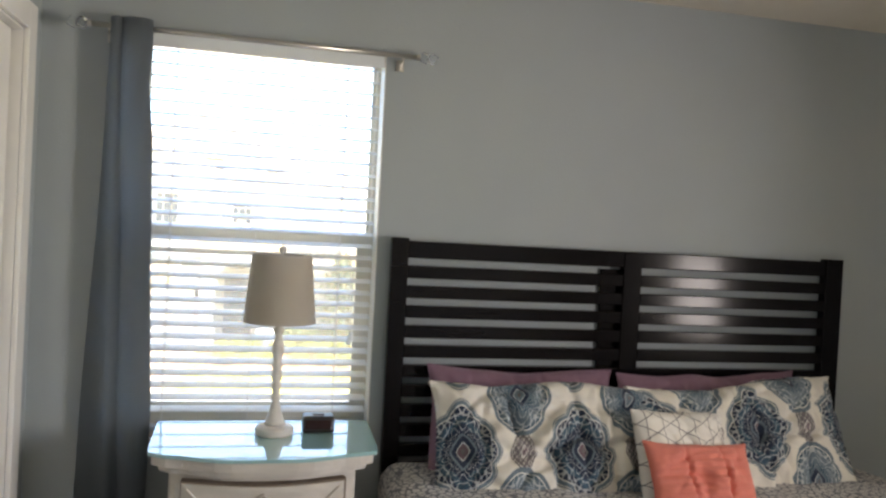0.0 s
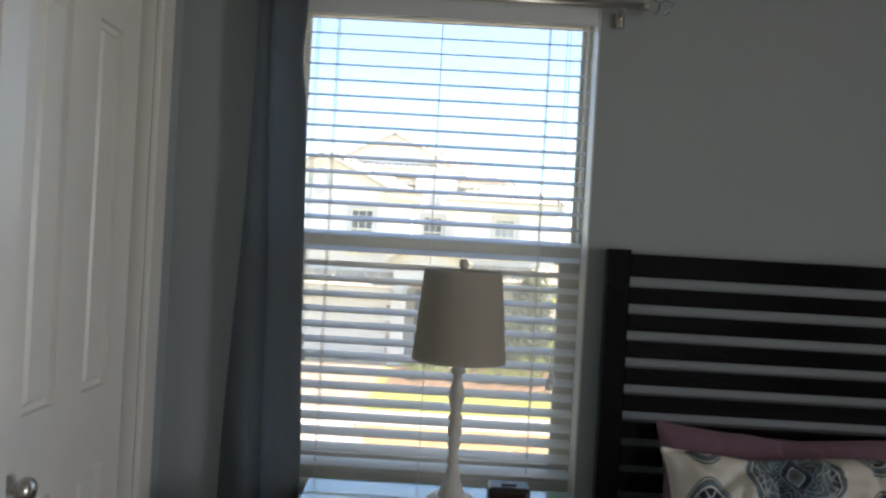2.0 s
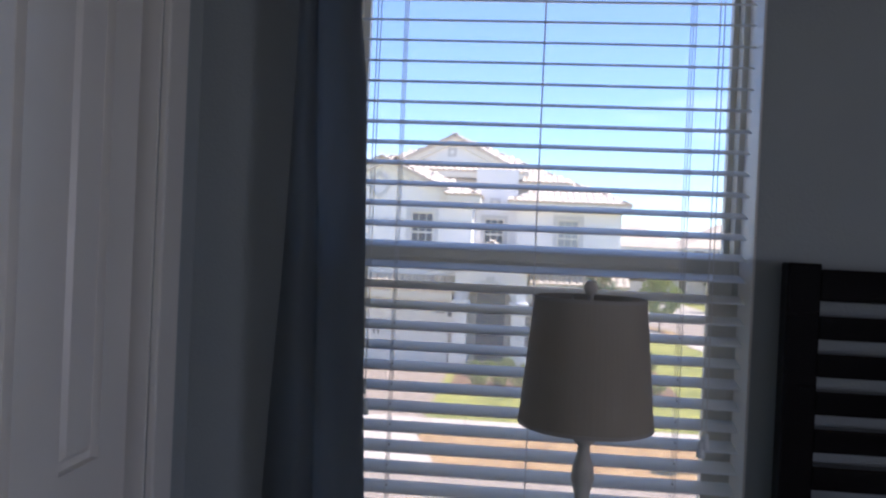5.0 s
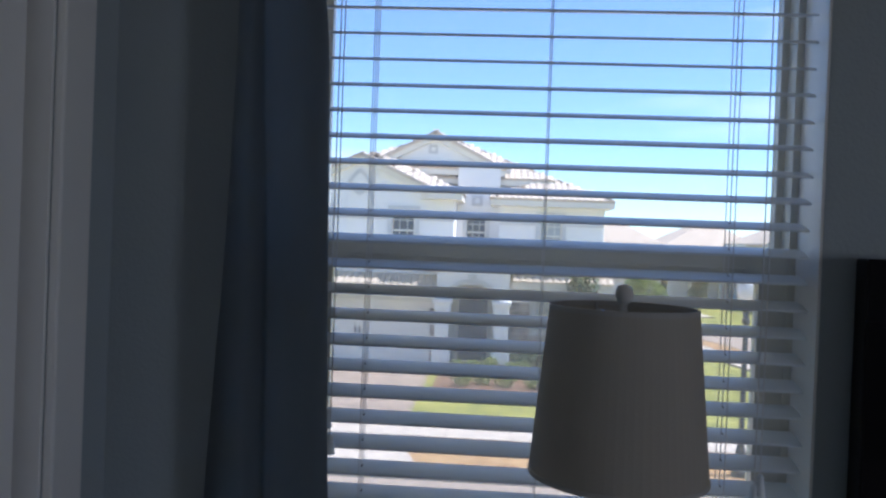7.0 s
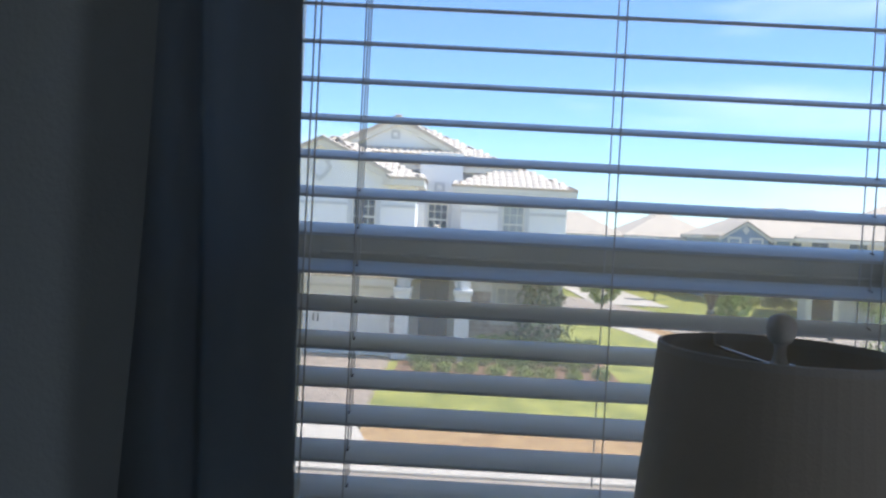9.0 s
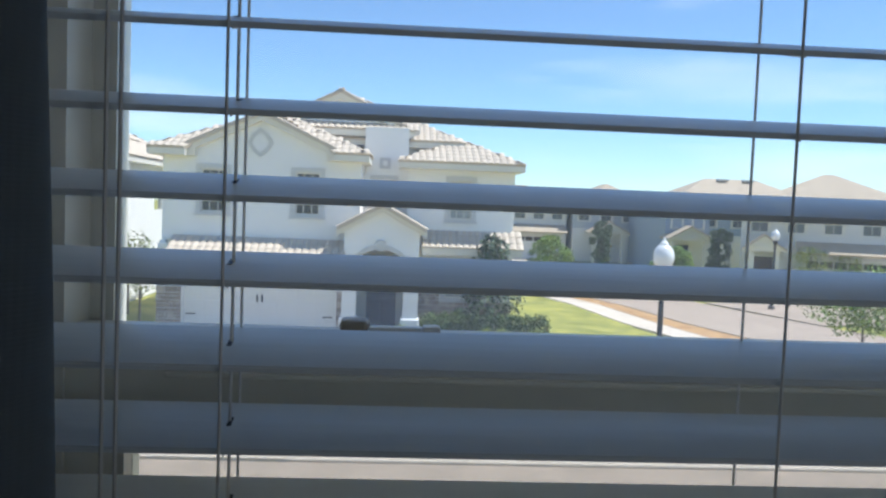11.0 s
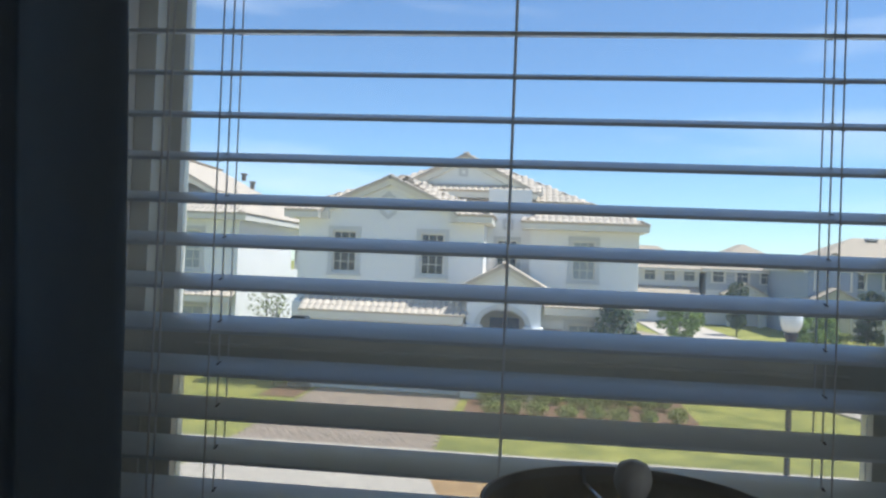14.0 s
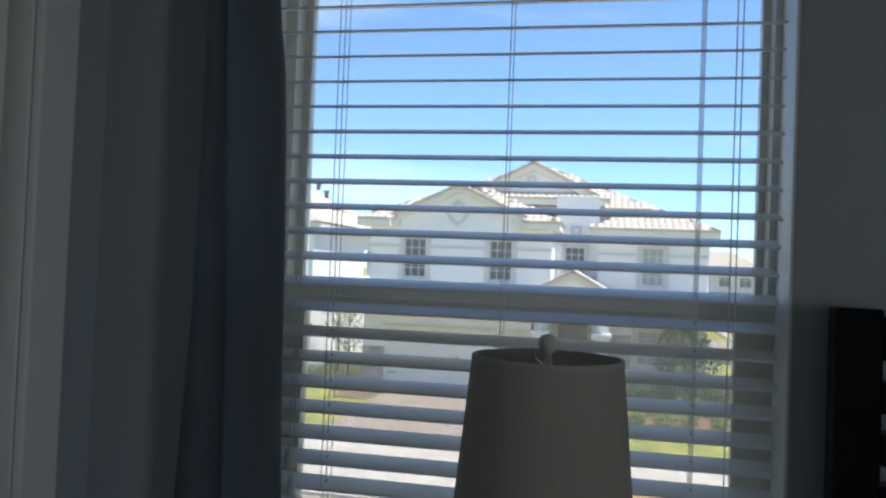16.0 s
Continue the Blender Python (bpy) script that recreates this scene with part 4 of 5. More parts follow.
strip("road_cross", [(16.0, 39.5), (60, 40.5)], [(18.2, 32), (60, 33)], GROUND + 0.004, M_ASPHALT, "pale asphalt cross street", "road", 0.03)
strip("verge", [(-1.95, 13.35), (-1.95, 16.1)], [(14.0, 13.35), (9.9, 16.1)], GROUND + 0.005, M_DRY, "dry orange-brown turf verge beside the street", "verge")
strip("verge_west", [(-30, 13.35), (-30, 16.1)], [(-6.9, 13.35), (-6.75, 16.1)], GROUND + 0.005, M_GRASS, "green turf verge beside the street", "verge")
strip("verge_corner", [(11.6, 16.1), (11.55, 20.4), (12.1, 25), (10.7, 31.5), (9.8, 37), (6.8, 46)], [(14.2, 16.1), (14.1, 20), (13.75, 25.2), (11.85, 31.4), (10.85, 37), (7.7, 46)],
      GROUND + 0.005, M_DRY, "dry orange turf strip beside the side street", "verge")
strip("pavement", [(-30, 16.1), (-30, 17.7)], [(9.9, 16.1), (10.3, 17.7)], GROUND + 0.02, M_CONCRETE, "pale concrete pavement", "pavement", 0.08)
strip("pavement_corner", [(10.3, 16.1), (10.25, 20.4), (10.85, 25.2), (9.15, 31), (8.3, 37), (5.4, 46), (0, 58)], [(11.6, 16.1), (11.5, 20.4), (12.05, 25), (10.6, 31.5), (9.7, 37), (6.7, 46), (1.3, 58)],
      GROUND + 0.018, M_CONCRETE, "pale concrete pavement along the side street", "pavement", 0.08)
strip("pavement_far", [(17.0, 40.6), (60, 41.7)], [(17.0, 39.6), (60, 40.6)], GROUND + 0.018, M_CONCRETE, "pale concrete pavement across the side street", "pavement", 0.08)
jb = bmesh.new()
for i in range(27):
    jx = -29.5 + i * 1.5
    if not -7.0 < jx < -1.9:
        box(jx, jx + 0.015, 16.11, 17.69, GROUND + 0.0195, GROUND + 0.0215, bm=jb)
solid("pavement_joints", jb, M_BARK, "dark joints across the concrete pavement", "pavement", "structure")
kb = box(-120, -6.9, 13.0, 13.35, GROUND - 0.15, GROUND + 0.03, 0.03)
box(-2.0, 14.3, 13.0, 13.35, GROUND - 0.15, GROUND + 0.03, 0.03, bm=kb)
solid("kerb", kb, M_CONCRETE, "pale concrete kerb along the street", "kerb", "structure")
ap = thing("driveway_apron", (-4.4, 14, GROUND), "cream concrete driveway apron crossing the verge", "driveway", kind="structure")
part("slab", prism([(-7.6, 13.02), (-6.8, 16.08), (-2.05, 16.08), (-1.2, 13.02)], "z", GROUND - 0.08, GROUND + 0.022), M_CONCRETE, ap)
part("slab", prism([(-6.8, 16.1), (-6.8, 17.7), (-2.1, 17.7), (-2.05, 16.1)], "z", GROUND - 0.05, GROUND + 0.026), M_CONCRETE, ap)
# paver driveway: alike pavers in courses, joined
pv, pf = [], []
random.seed(11)
for j in range(36):
    for i in range(26):
        px, py = -7.05 + i * 0.202 + (0.1 if j % 2 else 0), 17.74 + j * 0.218
        if px + 0.19 > -1.95:
            continue
        h = GROUND + 0.014 + random.uniform(0, 0.005)
        k = len(pv)
        pv += [(px, py, h - 0.03), (px + 0.194, py, h - 0.03), (px + 0.194, py + 0.21, h - 0.03), (px, py + 0.21, h - 0.03),
               (px + 0.008, py + 0.008, h), (px + 0.186, py + 0.008, h), (px + 0.186, py + 0.202, h), (px + 0.008, py + 0.202, h)]
        pf += [(k + 4, k + 5, k + 6, k + 7), (k, k + 1, k + 5, k + 4), (k + 1, k + 2, k + 6, k + 5), (k + 2, k + 3, k + 7, k + 6), (k + 3, k, k + 4, k + 7)]
me = bpy.data.meshes.new("driveway_pavers")
me.from_pydata(pv, [], pf)
me.materials.append(M_PAVER)
tagged(new("driveway_pavers", me), "grey concrete paver driveway before the garage", "driveway", kind="stuff")
strip("planting_bed", [(-1.75, 21.3), (-1.75, 25.0), (0.7, 27.4)], [(5.2, 21.8), (5.4, 27.5), (5.3, 27.6)], GROUND + 0.012, M_MULCH, "brown mulch planting bed before the house", "garden bed", 0.04)
strip("planting_bed_west", [(-8.4, 23.5), (-8.4, 29)], [(-7.2, 23.5), (-7.2, 25.5)], GROUND + 0.012, M_MULCH, "brown mulch bed beside the driveway", "garden bed", 0.04)
strip("planting_bed_neighbour", [(-16, 26.6), (-16, 28.9)], [(-11.2, 26.6), (-11.2, 28.9)], GROUND + 0.012, M_MULCH, "brown mulch bed before the neighbouring house", "garden bed", 0.04)


# ---- plants ----
def leaves(ellipsoids, count, size, seed, mat, name):
    """A crown of many small leaves scattered in shells of ellipsoids (centre, radii)."""
    rng = np.random.default_rng(seed)
    vol = np.array([e[1][0] * e[1][1] * e[1][2] for e in ellipsoids]) ** 0.7
    pick = rng.choice(len(ellipsoids), count, p=vol / vol.sum())
    cen = np.array([e[0] for e in ellipsoids])[pick]
    rad = np.array([e[1] for e in ellipsoids])[pick]
    d = rng.normal(size=(count, 3))
    d /= np.linalg.norm(d, axis=1)[:, None]
    p = cen + d * rad * (rng.uniform(0.25, 1.0, (count, 1)) ** 0.45) * rng.uniform(0.85, 1.15, (count, 1))
    a = rng.normal(size=(count, 3))
    a /= np.linalg.norm(a, axis=1)[:, None]
    b = np.cross(a, d + rng.normal(size=(count, 3)) * 0.5)
    b /= np.linalg.norm(b, axis=1)[:, None] + 1e-9
    s = size * rng.uniform(0.6, 1.3, (count, 1))
    v = np.stack([p - a * s, p - b * s * 0.45, p + a * s, p + b * s * 0.45], axis=1).reshape(-1, 3)
    me = bpy.data.meshes.new(name)
    me.from_pydata(v.tolist(), [], np.arange(count * 4).reshape(-1, 4).tolist())
    me.materials.append(mat)
    return me


def tree(x, y, height, crown, mat, label, seed, leaf=0.11, count=2600, low=0.35, lean=0.0, cone=False):
    """A tapered trunk with many limbs, each ending in a small loose clump of leaves."""
    t = thing("tree", (x, y, GROUND), label, "tree")
    random.seed(seed)
    tr = bmesh.new()
    k = height / 4
    rod((x, y, GROUND - 0.03), (x + lean, y, GROUND + height * 0.55), 0.06 * k, 9, tr, 0.035 * k)
    rod((x + lean, y, GROUND + height * 0.55), (x + lean, y, GROUND + height * 0.92), 0.035 * k, 7, tr, 0.01)
    blobs, mid, half = [], (low + 1) / 2, (1 - low) / 2
    for i in range(30):
        a, q = i * 2.4 + random.uniform(-0.5, 0.5), low + (1 - low) * (i + random.random()) / 30 * 0.97
        reach = (1 - q) / (1 - low) * 1.05 + 0.06 if cone else math.sqrt(max(0.02, 1 - ((q - mid) / half) ** 2))
        r = crown * reach * random.uniform(0.45, 0.95)
        tip = (x + lean + r * math.cos(a), y + r * math.sin(a), GROUND + height * q)
        rod((x + lean * q, y, GROUND + height * max(0.22, q - 0.14)), tip, 0.013 * k, 5, tr, 0.004)
        s = crown * random.uniform(0.24, 0.42)
        blobs.append((tip, (s, s, s * random.uniform(0.6, 0.9))))
    part("trunk", tr, M_BARK, t)
    part("crown", leaves(blobs, count, leaf, seed, mat, "crown"), None, t)
    return t


def shrub(x, y, w, h, mat, label, seed, count=260, leaf=0.06, group="", name="shrub"):
    ob = new(name, leaves([((0, 0, h * 0.5), (w / 2, w / 2, h * 0.5)), ((w * 0.12, -w * 0.1, h * 0.62), (w * 0.36, w * 0.36, h * 0.4))], count, leaf, seed, mat, name))
    ob.location = (x, y, GROUND + 0.0)
    return tagged(ob, label, "shrub", group)


tree(3.05, 26.5, 3.5, 1.35, M_DARKLEAF, "small dark-leaved magnolia tree in the garden bed", 6, 0.10, 2100, 0.12, cone=True)
tree(8.3, 42.5, 3.1, 1.1, M_LEAF, "young green street tree beside the road", 7, 0.07, 6500, 0.3)
tree(15.3, 42.2, 2.75, 1.15, M_LEAF, "broad rounded green street tree near the kerb", 9, 0.07, 8500, 0.12)
tree(13.0, 20.7, 3.0, 1.35, M_LEAF, "young green street tree with arching limbs beside the kerb", 12, 0.06, 4200, 0.5)
tree(15.3, 58, 3.9, 0.95, M_DARKLEAF, "slim dark green tree before the far houses", 15, 0.09, 3600, 0.15)
tree(22.95, 54.5, 3.7, 0.95, M_DARKLEAF, "slim dark green tree before the far houses", 18, 0.09, 3600, 0.15)
tree(23.8, 43.4, 2.9, 1.1, M_LIMELEAF, "thin pale green tree before the far garages", 24, 0.06, 2200)
tree(26.2, 43.6, 2.7, 0.9, M_LIMELEAF, "thin pale green tree before the far garages", 25, 0.06, 1200)
tree(-8.6, 25.6, 3.1, 0.7, M_LIMELEAF, "sparse young sapling beside the driveway", 30, 0.06, 420, 0.4)
tree(-10.3, 29.5, 3.2, 0.75, M_LIMELEAF, "sparse young sapling beside the neighbouring wall", 33, 0.06, 460, 0.4)
random.seed(21)
for i in range(9):
    shrub(0.95 + i * 0.47, 25.75 + random.uniform(-0.08, 0.08), 0.8, 0.95, M_HEDGELEAF, "clipped dark green hedge shrub by the house", 50 + i, 1300, 0.045, "hedge by the house")
for i in range(11):
    shrub(-1.1 + i * 0.56 + random.uniform(-0.1, 0.1), 24.6 + random.uniform(-0.3, 0.3), random.uniform(0.55, 0.75), random.uniform(0.45, 0.62), M_LIMELEAF,
          "rounded lime-green shrub in the mulch bed", 70 + i, 800, 0.04, "lime shrubs in the bed")
for i in range(8):
    shrub(-1.0 + i * 0.78 + random.uniform(-0.15, 0.15), 22.6 + random.uniform(-0.3, 0.3), random.uniform(0.55, 0.8), random.uniform(0.4, 0.55), M_LIMELEAF,
          "rounded lime-green shrub in the mulch bed", 90 + i, 800, 0.04, "lime shrubs in the bed")
for i in range(6):
    shrub(-15.3 + i * 0.75, 27.6 + random.uniform(-0.2, 0.2), 0.75, 0.6, M_LIMELEAF if i % 2 else M_LEAF, "rounded green shrub before the neighbouring house", 110 + i, 700, 0.05,
          "shrubs at the neighbour")
for i in range(5):
    shrub(-15.5 + i * 0.9, 28.5, 0.9, 0.95, M_MULCH, "reddish-brown shrub under the neighbour's window", 120 + i, 320, 0.06, "red shrubs at the neighbour")
for i in range(12):
    shrub(19 + i * 0.62 + random.uniform(-0.2, 0.2), 55.5 + random.uniform(-1.2, 1.2), 1.1, 0.75, M_LIMELEAF if i % 3 else M_HEDGELEAF, "low green shrub before the far houses", 130 + i, 500, 0.07,
          "shrubs before the far houses")


# ---- houses ----
def tiled(parent, pts, up_hint, name="roof_plane", tiles=True, w=0.24, l=0.36):
    """One roof plane (a convex polygon, its eave first) with barrel tiles laid in rows."""
    pts = [Vector(p) for p in pts]
    own = bmesh.new()
    top = [own.verts.new(p) for p in pts]
    n = (pts[1] - pts[0]).cross(pts[2] - pts[1]).normalized()
    if n.z < 0:
        n = -n
    bot = [own.verts.new(p - n * 0.1) for p in pts]
    own.faces.new(top)
    own.faces.new(bot[::-1])
    for i in range(len(pts)):
        own.faces.new((top[i], bot[i], bot[(i + 1) % len(pts)], top[(i + 1) % len(pts)]))
    bmesh.ops.recalc_face_normals(own, faces=own.faces)
    plane = part(name, own, M_TILE if tiles else M_ROOFFAR, parent)
    if not tiles:
        return plane
    u = (pts[1] - pts[0]).normalized()
    v = n.cross(u).normalized()
    if v.z < 0:
        v = -v
    q = [((p - pts[0]).dot(u), (p - pts[0]).dot(v)) for p in pts]
    area = sum(q[i][0] * q[(i + 1) % len(q)][1] - q[(i + 1) % len(q)][0] * q[i][1] for i in range(len(q)))
    if area < 0:
        q = q[::-1]

    def within(a, b):
        return all((q[(i + 1) % len(q)][0] - q[i][0]) * (b - q[i][1]) - (q[(i + 1) % len(q)][1] - q[i][1]) * (a - q[i][0]) > -0.05 for i in range(len(q)))
    vs, fs = [], []
    a0, a1, b1 = min(p[0] for p in q), max(p[0] for p in q), max(p[1] for p in q)
    for j in range(int(b1 / l) + 1):
        for i in range(int((a1 - a0) / w) + 1):
            a, b = a0 + (i + 0.5) * w, (j + 0.4) * l
            if not within(a, b):
                continue
            k = len(vs)
            for bb_, lift in ((j * l - 0.03, 0.028), ((j + 1) * l, 0.010)):
                for s in range(5):
                    t = s / 4
                    hgt = lift + 0.028 * math.sin(math.pi * t)
                    vs.append(pts[0] + u * (a + (t - 0.5) * w * 0.92) + v * bb_ + n * hgt)
            fs += [(k + s, k + s + 1, k + s + 6, k + s + 5) for s in range(4)] + [(k + 4, k + 3, k + 2, k + 1, k)]
    me = bpy.data.meshes.new("roof_tiles")
    me.from_pydata([tuple(p) for p in vs], [], fs)
    me.materials.append(M_TILE)
    part("roof_tiles", me, None, plane, "pale barrel roof tiles in rows", kind="stuff")
    return plane


def house_window(parent, x0, x1, z0, z1, y, trim=0.16, mat=None, cols=3, rows=4, sill=True, trim_mat=None):
    """A trimmed window in a wall that faces the street: trim, sash bars and pane."""
    tm = trim_mat or M_BAND
    b = holed("y", x0 - trim, x1 + trim, z0 - trim * 0.4, z1 + trim, y - 0.05, y + 0.02, [(x0, x1, z0, z1)])
    if sill:
        box(x0 - trim - 0.05, x1 + trim + 0.05, y - 0.1, y - 0.0, z0 - 0.14, z0 - trim * 0.4 + 0.01, bm=b)
    w = part("window", b, tm, parent)
    part("pane", box(x0, x1, y + 0.07, y + 0.09, z0, z1), mat or M_DARKGLASS, w)
    g = holed("y", x0, x1, z0, z1, y + 0.03, y + 0.068, [(x0 + 0.05, x1 - 0.05, z0 + 0.05, (z0 + z1) / 2 - 0.03), (x0 + 0.05, x1 - 0.05, (z0 + z1) / 2 + 0.03, z1 - 0.05)])
    for i in range(1, cols):
        xx = x0 + (x1 - x0) * i / cols
        box(xx - 0.012, xx + 0.012, y + 0.045, y + 0.066, z0 + 0.04, z1 - 0.04, bm=g)
    for j in range(1, rows):
        zz = z0 + (z1 - z0) * j / rows
        box(x0 + 0.04, x1 - 0.04, y + 0.045, y + 0.066, zz - 0.012, zz + 0.012, bm=g)
    part("sash", g, M_CREAMTRIM, w)
    return w


def hip(parent, x0, x1, y0, y1, z, pitch, tiles=True, ridge="y"):
    """A hip roof over a rectangle at the eave height z."""
    if ridge == "y":
        r = (x1 - x0) / 2
        h, cx = r * math.tan(radians(pitch)), (x0 + x1) / 2
        a, b = (cx, y0 + r, z + h), (cx, max(y0 + r + 0.1, y1 - r), z + h)
        planes = [[(x0, y0, z), (x1, y0, z), a], [(x1, y0, z), (x1, y1, z), b, a], [(x0, y1, z), (x0, y0, z), a, b], [(x1, y1, z), (x0, y1, z), b]]
    else:
        r = (y1 - y0) / 2
        h, cy = r * math.tan(radians(pitch)), (y0 + y1) / 2
        a, b = (x0 + r, cy, z + h), (max(x0 + r + 0.1, x1 - r), cy, z + h)
        planes = [[(x0, y0, z), (x1, y0, z), b, a], [(x1, y0, z), (x1, y1, z), b], [(x0, y1, z), (x0, y0, z), a], [(x1, y1, z), (x0, y1, z), a, b]]
    for p in planes:
        tiled(parent, p, None, tiles=tiles)
    own = holed("z", x0 + 0.02, x1 - 0.02, y0 + 0.02, y1 - 0.02, z - 0.26, z - 0.06, [])
    part("fascia", own, M_CREAMTRIM, parent)


def gable_front(parent, cx, half, z0, z1, y, depth, wall_mat, trim=0.2, over=0.3, tiles=True):
    """A front gable: triangular wall, raking trim and two roof planes running back."""
    part("gable_wall", prism([(cx - half, z0), (cx + half, z0), (cx, z1)], "y", y, y + 0.2), wall_mat, parent)
    s = (z1 - z0) / half
    for sg in (-1, 1):
        e = (cx + sg * (half + over), z0 - s * over)
        part("raking_trim", prism([e, (cx, z1), (cx, z1 - trim * 1.15), (e[0], e[1] - trim * 1.15)], "y", y - 0.22, y + 0.02), M_CREAMTRIM, parent)
        pl = [(e[0], y - 0.3, e[1] + 0.06), (e[0], y + depth, e[1] + 0.06), (cx, y + depth, z1 + 0.06), (cx, y - 0.3, z1 + 0.06)]
        tiled(parent, pl, None, tiles=tiles)


# the white two-storey house across the street
hs = thing("house", (-2, 30, GROUND), "white stucco two-storey house with tan tile roofs across the street", "house")
yA, yG, yC, yD = 26.0, 25.55, 28.2, 27.6
part("wall", holed("y", -8.05, -1.5, 0.15, 3.3, yA, yA + 0.25, [(-6.8, -5.96, 1.09, 2.52), (-3.68, -2.86, 1.09, 2.52)]), M_STUCCO, hs)
part("side_wall", box(-1.75, -1.5, yA + 0.252, 31, 0.15, 3.3), M_STUCCO, hs)
part("side_wall", box(-8.05, -7.8, yA + 0.252, 37, GROUND, 3.3), M_STUCCO, hs)
for x0, x1 in ((-6.8, -5.96), (-3.68, -2.86)):
    house_window(hs, x0, x1, 1.09, 2.52, yA)
bd = box(-8.07, -6.97, yA - 0.04, yA - 0.001, 2.17, 2.27)
box(-5.78, -3.85, yA - 0.04, yA - 0.001, 2.17, 2.27, bm=bd)
box(-2.68, -1.48, yA - 0.04, yA - 0.001, 2.17, 2.27, bm=bd)
part("belt_course", bd, M_BAND, hs)
dm = bmesh.new()
outer = []
for i in range(4):
    ca, sa = math.cos(math.pi * i / 2), math.sin(math.pi * i / 2)
    cb, sb_ = math.cos(math.pi * (i + 0.5) / 2), math.sin(math.pi * (i + 0.5) / 2)
    outer += [(0.44 * ca, 0.5 * sa), (0.37 * cb, 0.41 * sb_)]
for i in range(8):
    a, b = outer[i], outer[(i + 1) % 8]
    prism([(-4.87 + p * f, 3.45 + q * f) for p, q, f in ((*a, 1), (*b, 1), (*b, 0.66), (*a, 0.66))], "y", yA - 0.05, yA - 0.006, dm)
part("diamond_ornament", dm, M_BAND, hs)
zA, apA = 3.18, (-4.82, 29.07, 4.86)
tiled(hs, [(-8.45, 25.45, zA), (-7.25, 25.45, zA), apA], None)
tiled(hs, [(-2.35, 25.45, zA), (-1.2, 25.45, zA), apA], None)
tiled(hs, [(-1.2, 25.45, zA), (-1.2, 34, zA), (-4.82, 34, 4.86), apA], None)
tiled(hs, [(-8.45, 34, zA), (-8.45, 25.45, zA), apA, (-4.82, 34, 4.86)], None)
for x0, x1 in ((-8.43, -7.22), (-2.38, -1.22)):
    part("fascia", box(x0, x1, 25.47, yA - 0.002, zA - 0.26, zA - 0.06), M_CREAMTRIM, hs)
part("fascia", box(-1.498, -1.22, yA - 0.001, 34, zA - 0.26, zA - 0.06), M_CREAMTRIM, hs)
part("fascia", box(-8.43, -8.052, yA - 0.001, 34, zA - 0.26, zA - 0.06), M_CREAMTRIM, hs)
gable_front(hs, -4.8, 2.45, 3.3, 4.42, yA - 0.004, 3.0, M_STUCCO, 0.22, 0.1)
for x0 in (-7.35, -2.65):
    part("eave_return", box(x0, x0 + 0.4, yA - 0.25, yA - 0.004, zA - 0.26, zA + 0.02), M_CREAMTRIM, hs)
# garage under the bay
part("wall", holed("y", -8.05, -1.95, GROUND, 0.0, yG, yG + 0.2, [(-7.2, -2.22, GROUND, -0.66)]), M_STUCCO, hs)
part("side_wall", box(-8.05, -7.85, yG + 0.2, yA, GROUND, 0.1), M_STUCCO, hs)
gd = part("garage_door", box(-7.2, -2.22, yG + 0.1, yG + 0.15, GROUND + 0.02, -0.66), M_GARAGE, hs, "white panelled garage door")
for r in range(4):
    for c in range(8):
        x0, z0 = -7.14 + c * 0.61, GROUND + 0.09 + r * 0.555
        part("panel", box(x0 + 0.04, x0 + 0.56, yG + 0.085, yG + 0.102, z0 + 0.05, z0 + 0.46, 0.012, 1), M_GARAGE, gd)
for hx in (-7.12, -2.62):
    for hz in (-1.0, -2.3):
        part("strap_hinge", box(hx, hx + 0.32, yG + 0.07, yG + 0.0995, hz - 0.02, hz + 0.02), M_POST, gd, "dark strap hinge")
for hx in (-4.79, -4.63):
    part("door_pull", box(hx - 0.025, hx + 0.025, yG + 0.06, yG + 0.0995, -1.85, -1.6), M_POST, gd, "dark door pull")
for hx, hz in ((-7.45, -0.95), (-2.1, -0.95)):
    wl_ = box(hx - 0.07, hx + 0.07, yG - 0.2, yG - 0.08, hz - 0.16, hz + 0.1, 0.02, 1)
    box(hx - 0.03, hx + 0.03, yG - 0.1, yG - 0.001, hz - 0.05, hz + 0.05, bm=wl_)
    part("wall_lantern", wl_, M_POST, hs, "small black wall lantern")
part("downspout", box(-8.12, -8.052, yA + 0.3, yA + 0.4, GROUND, 2.9), M_STUCCO, hs)
part("downspout", box(3.902, 3.97, yD + 0.1, yD + 0.2, GROUND, 2.85), M_STUCCO, hs)
for x0, x1 in ((-8.07, -7.25), (-2.17, -1.93)):
    st = thing("stone_veneer", ((x0 + x1) / 2, yG, GROUND), "stacked grey-brown stone veneer beside the garage door", "stone veneer")
    st.parent = hs
    st.matrix_parent_inverse = Matrix.Translation(-hs.location)
    sb, zz = bmesh.new(), GROUND
    random.seed(int(abs(x0) * 10))
    while zz < -1.55:
        hgt, xx = random.uniform(0.1, 0.2), x0
        while xx < x1 - 0.02:
            wd = min(random.uniform(0.16, 0.42), x1 - xx)
            box(xx + 0.008, xx + wd - 0.008, yG - random.uniform(0.04, 0.07), yG, zz + 0.008, zz + hgt - 0.008, 0.012, 1, bm=sb)
            xx += wd
        zz += hgt
    del st["label"], st["category"]
    part("stones", sb, M_STONE, st)
tiled(hs, [(-7.65, 24.95, -0.22), (-2.0, 24.95, -0.22), (-2.0, yA + 0.02, 0.3), (-7.65, yA + 0.02, 0.3)], None)
part("fascia", box(-7.62, -2.03, 24.97, 25.1, -0.5, -0.24), M_CREAMTRIM, hs)
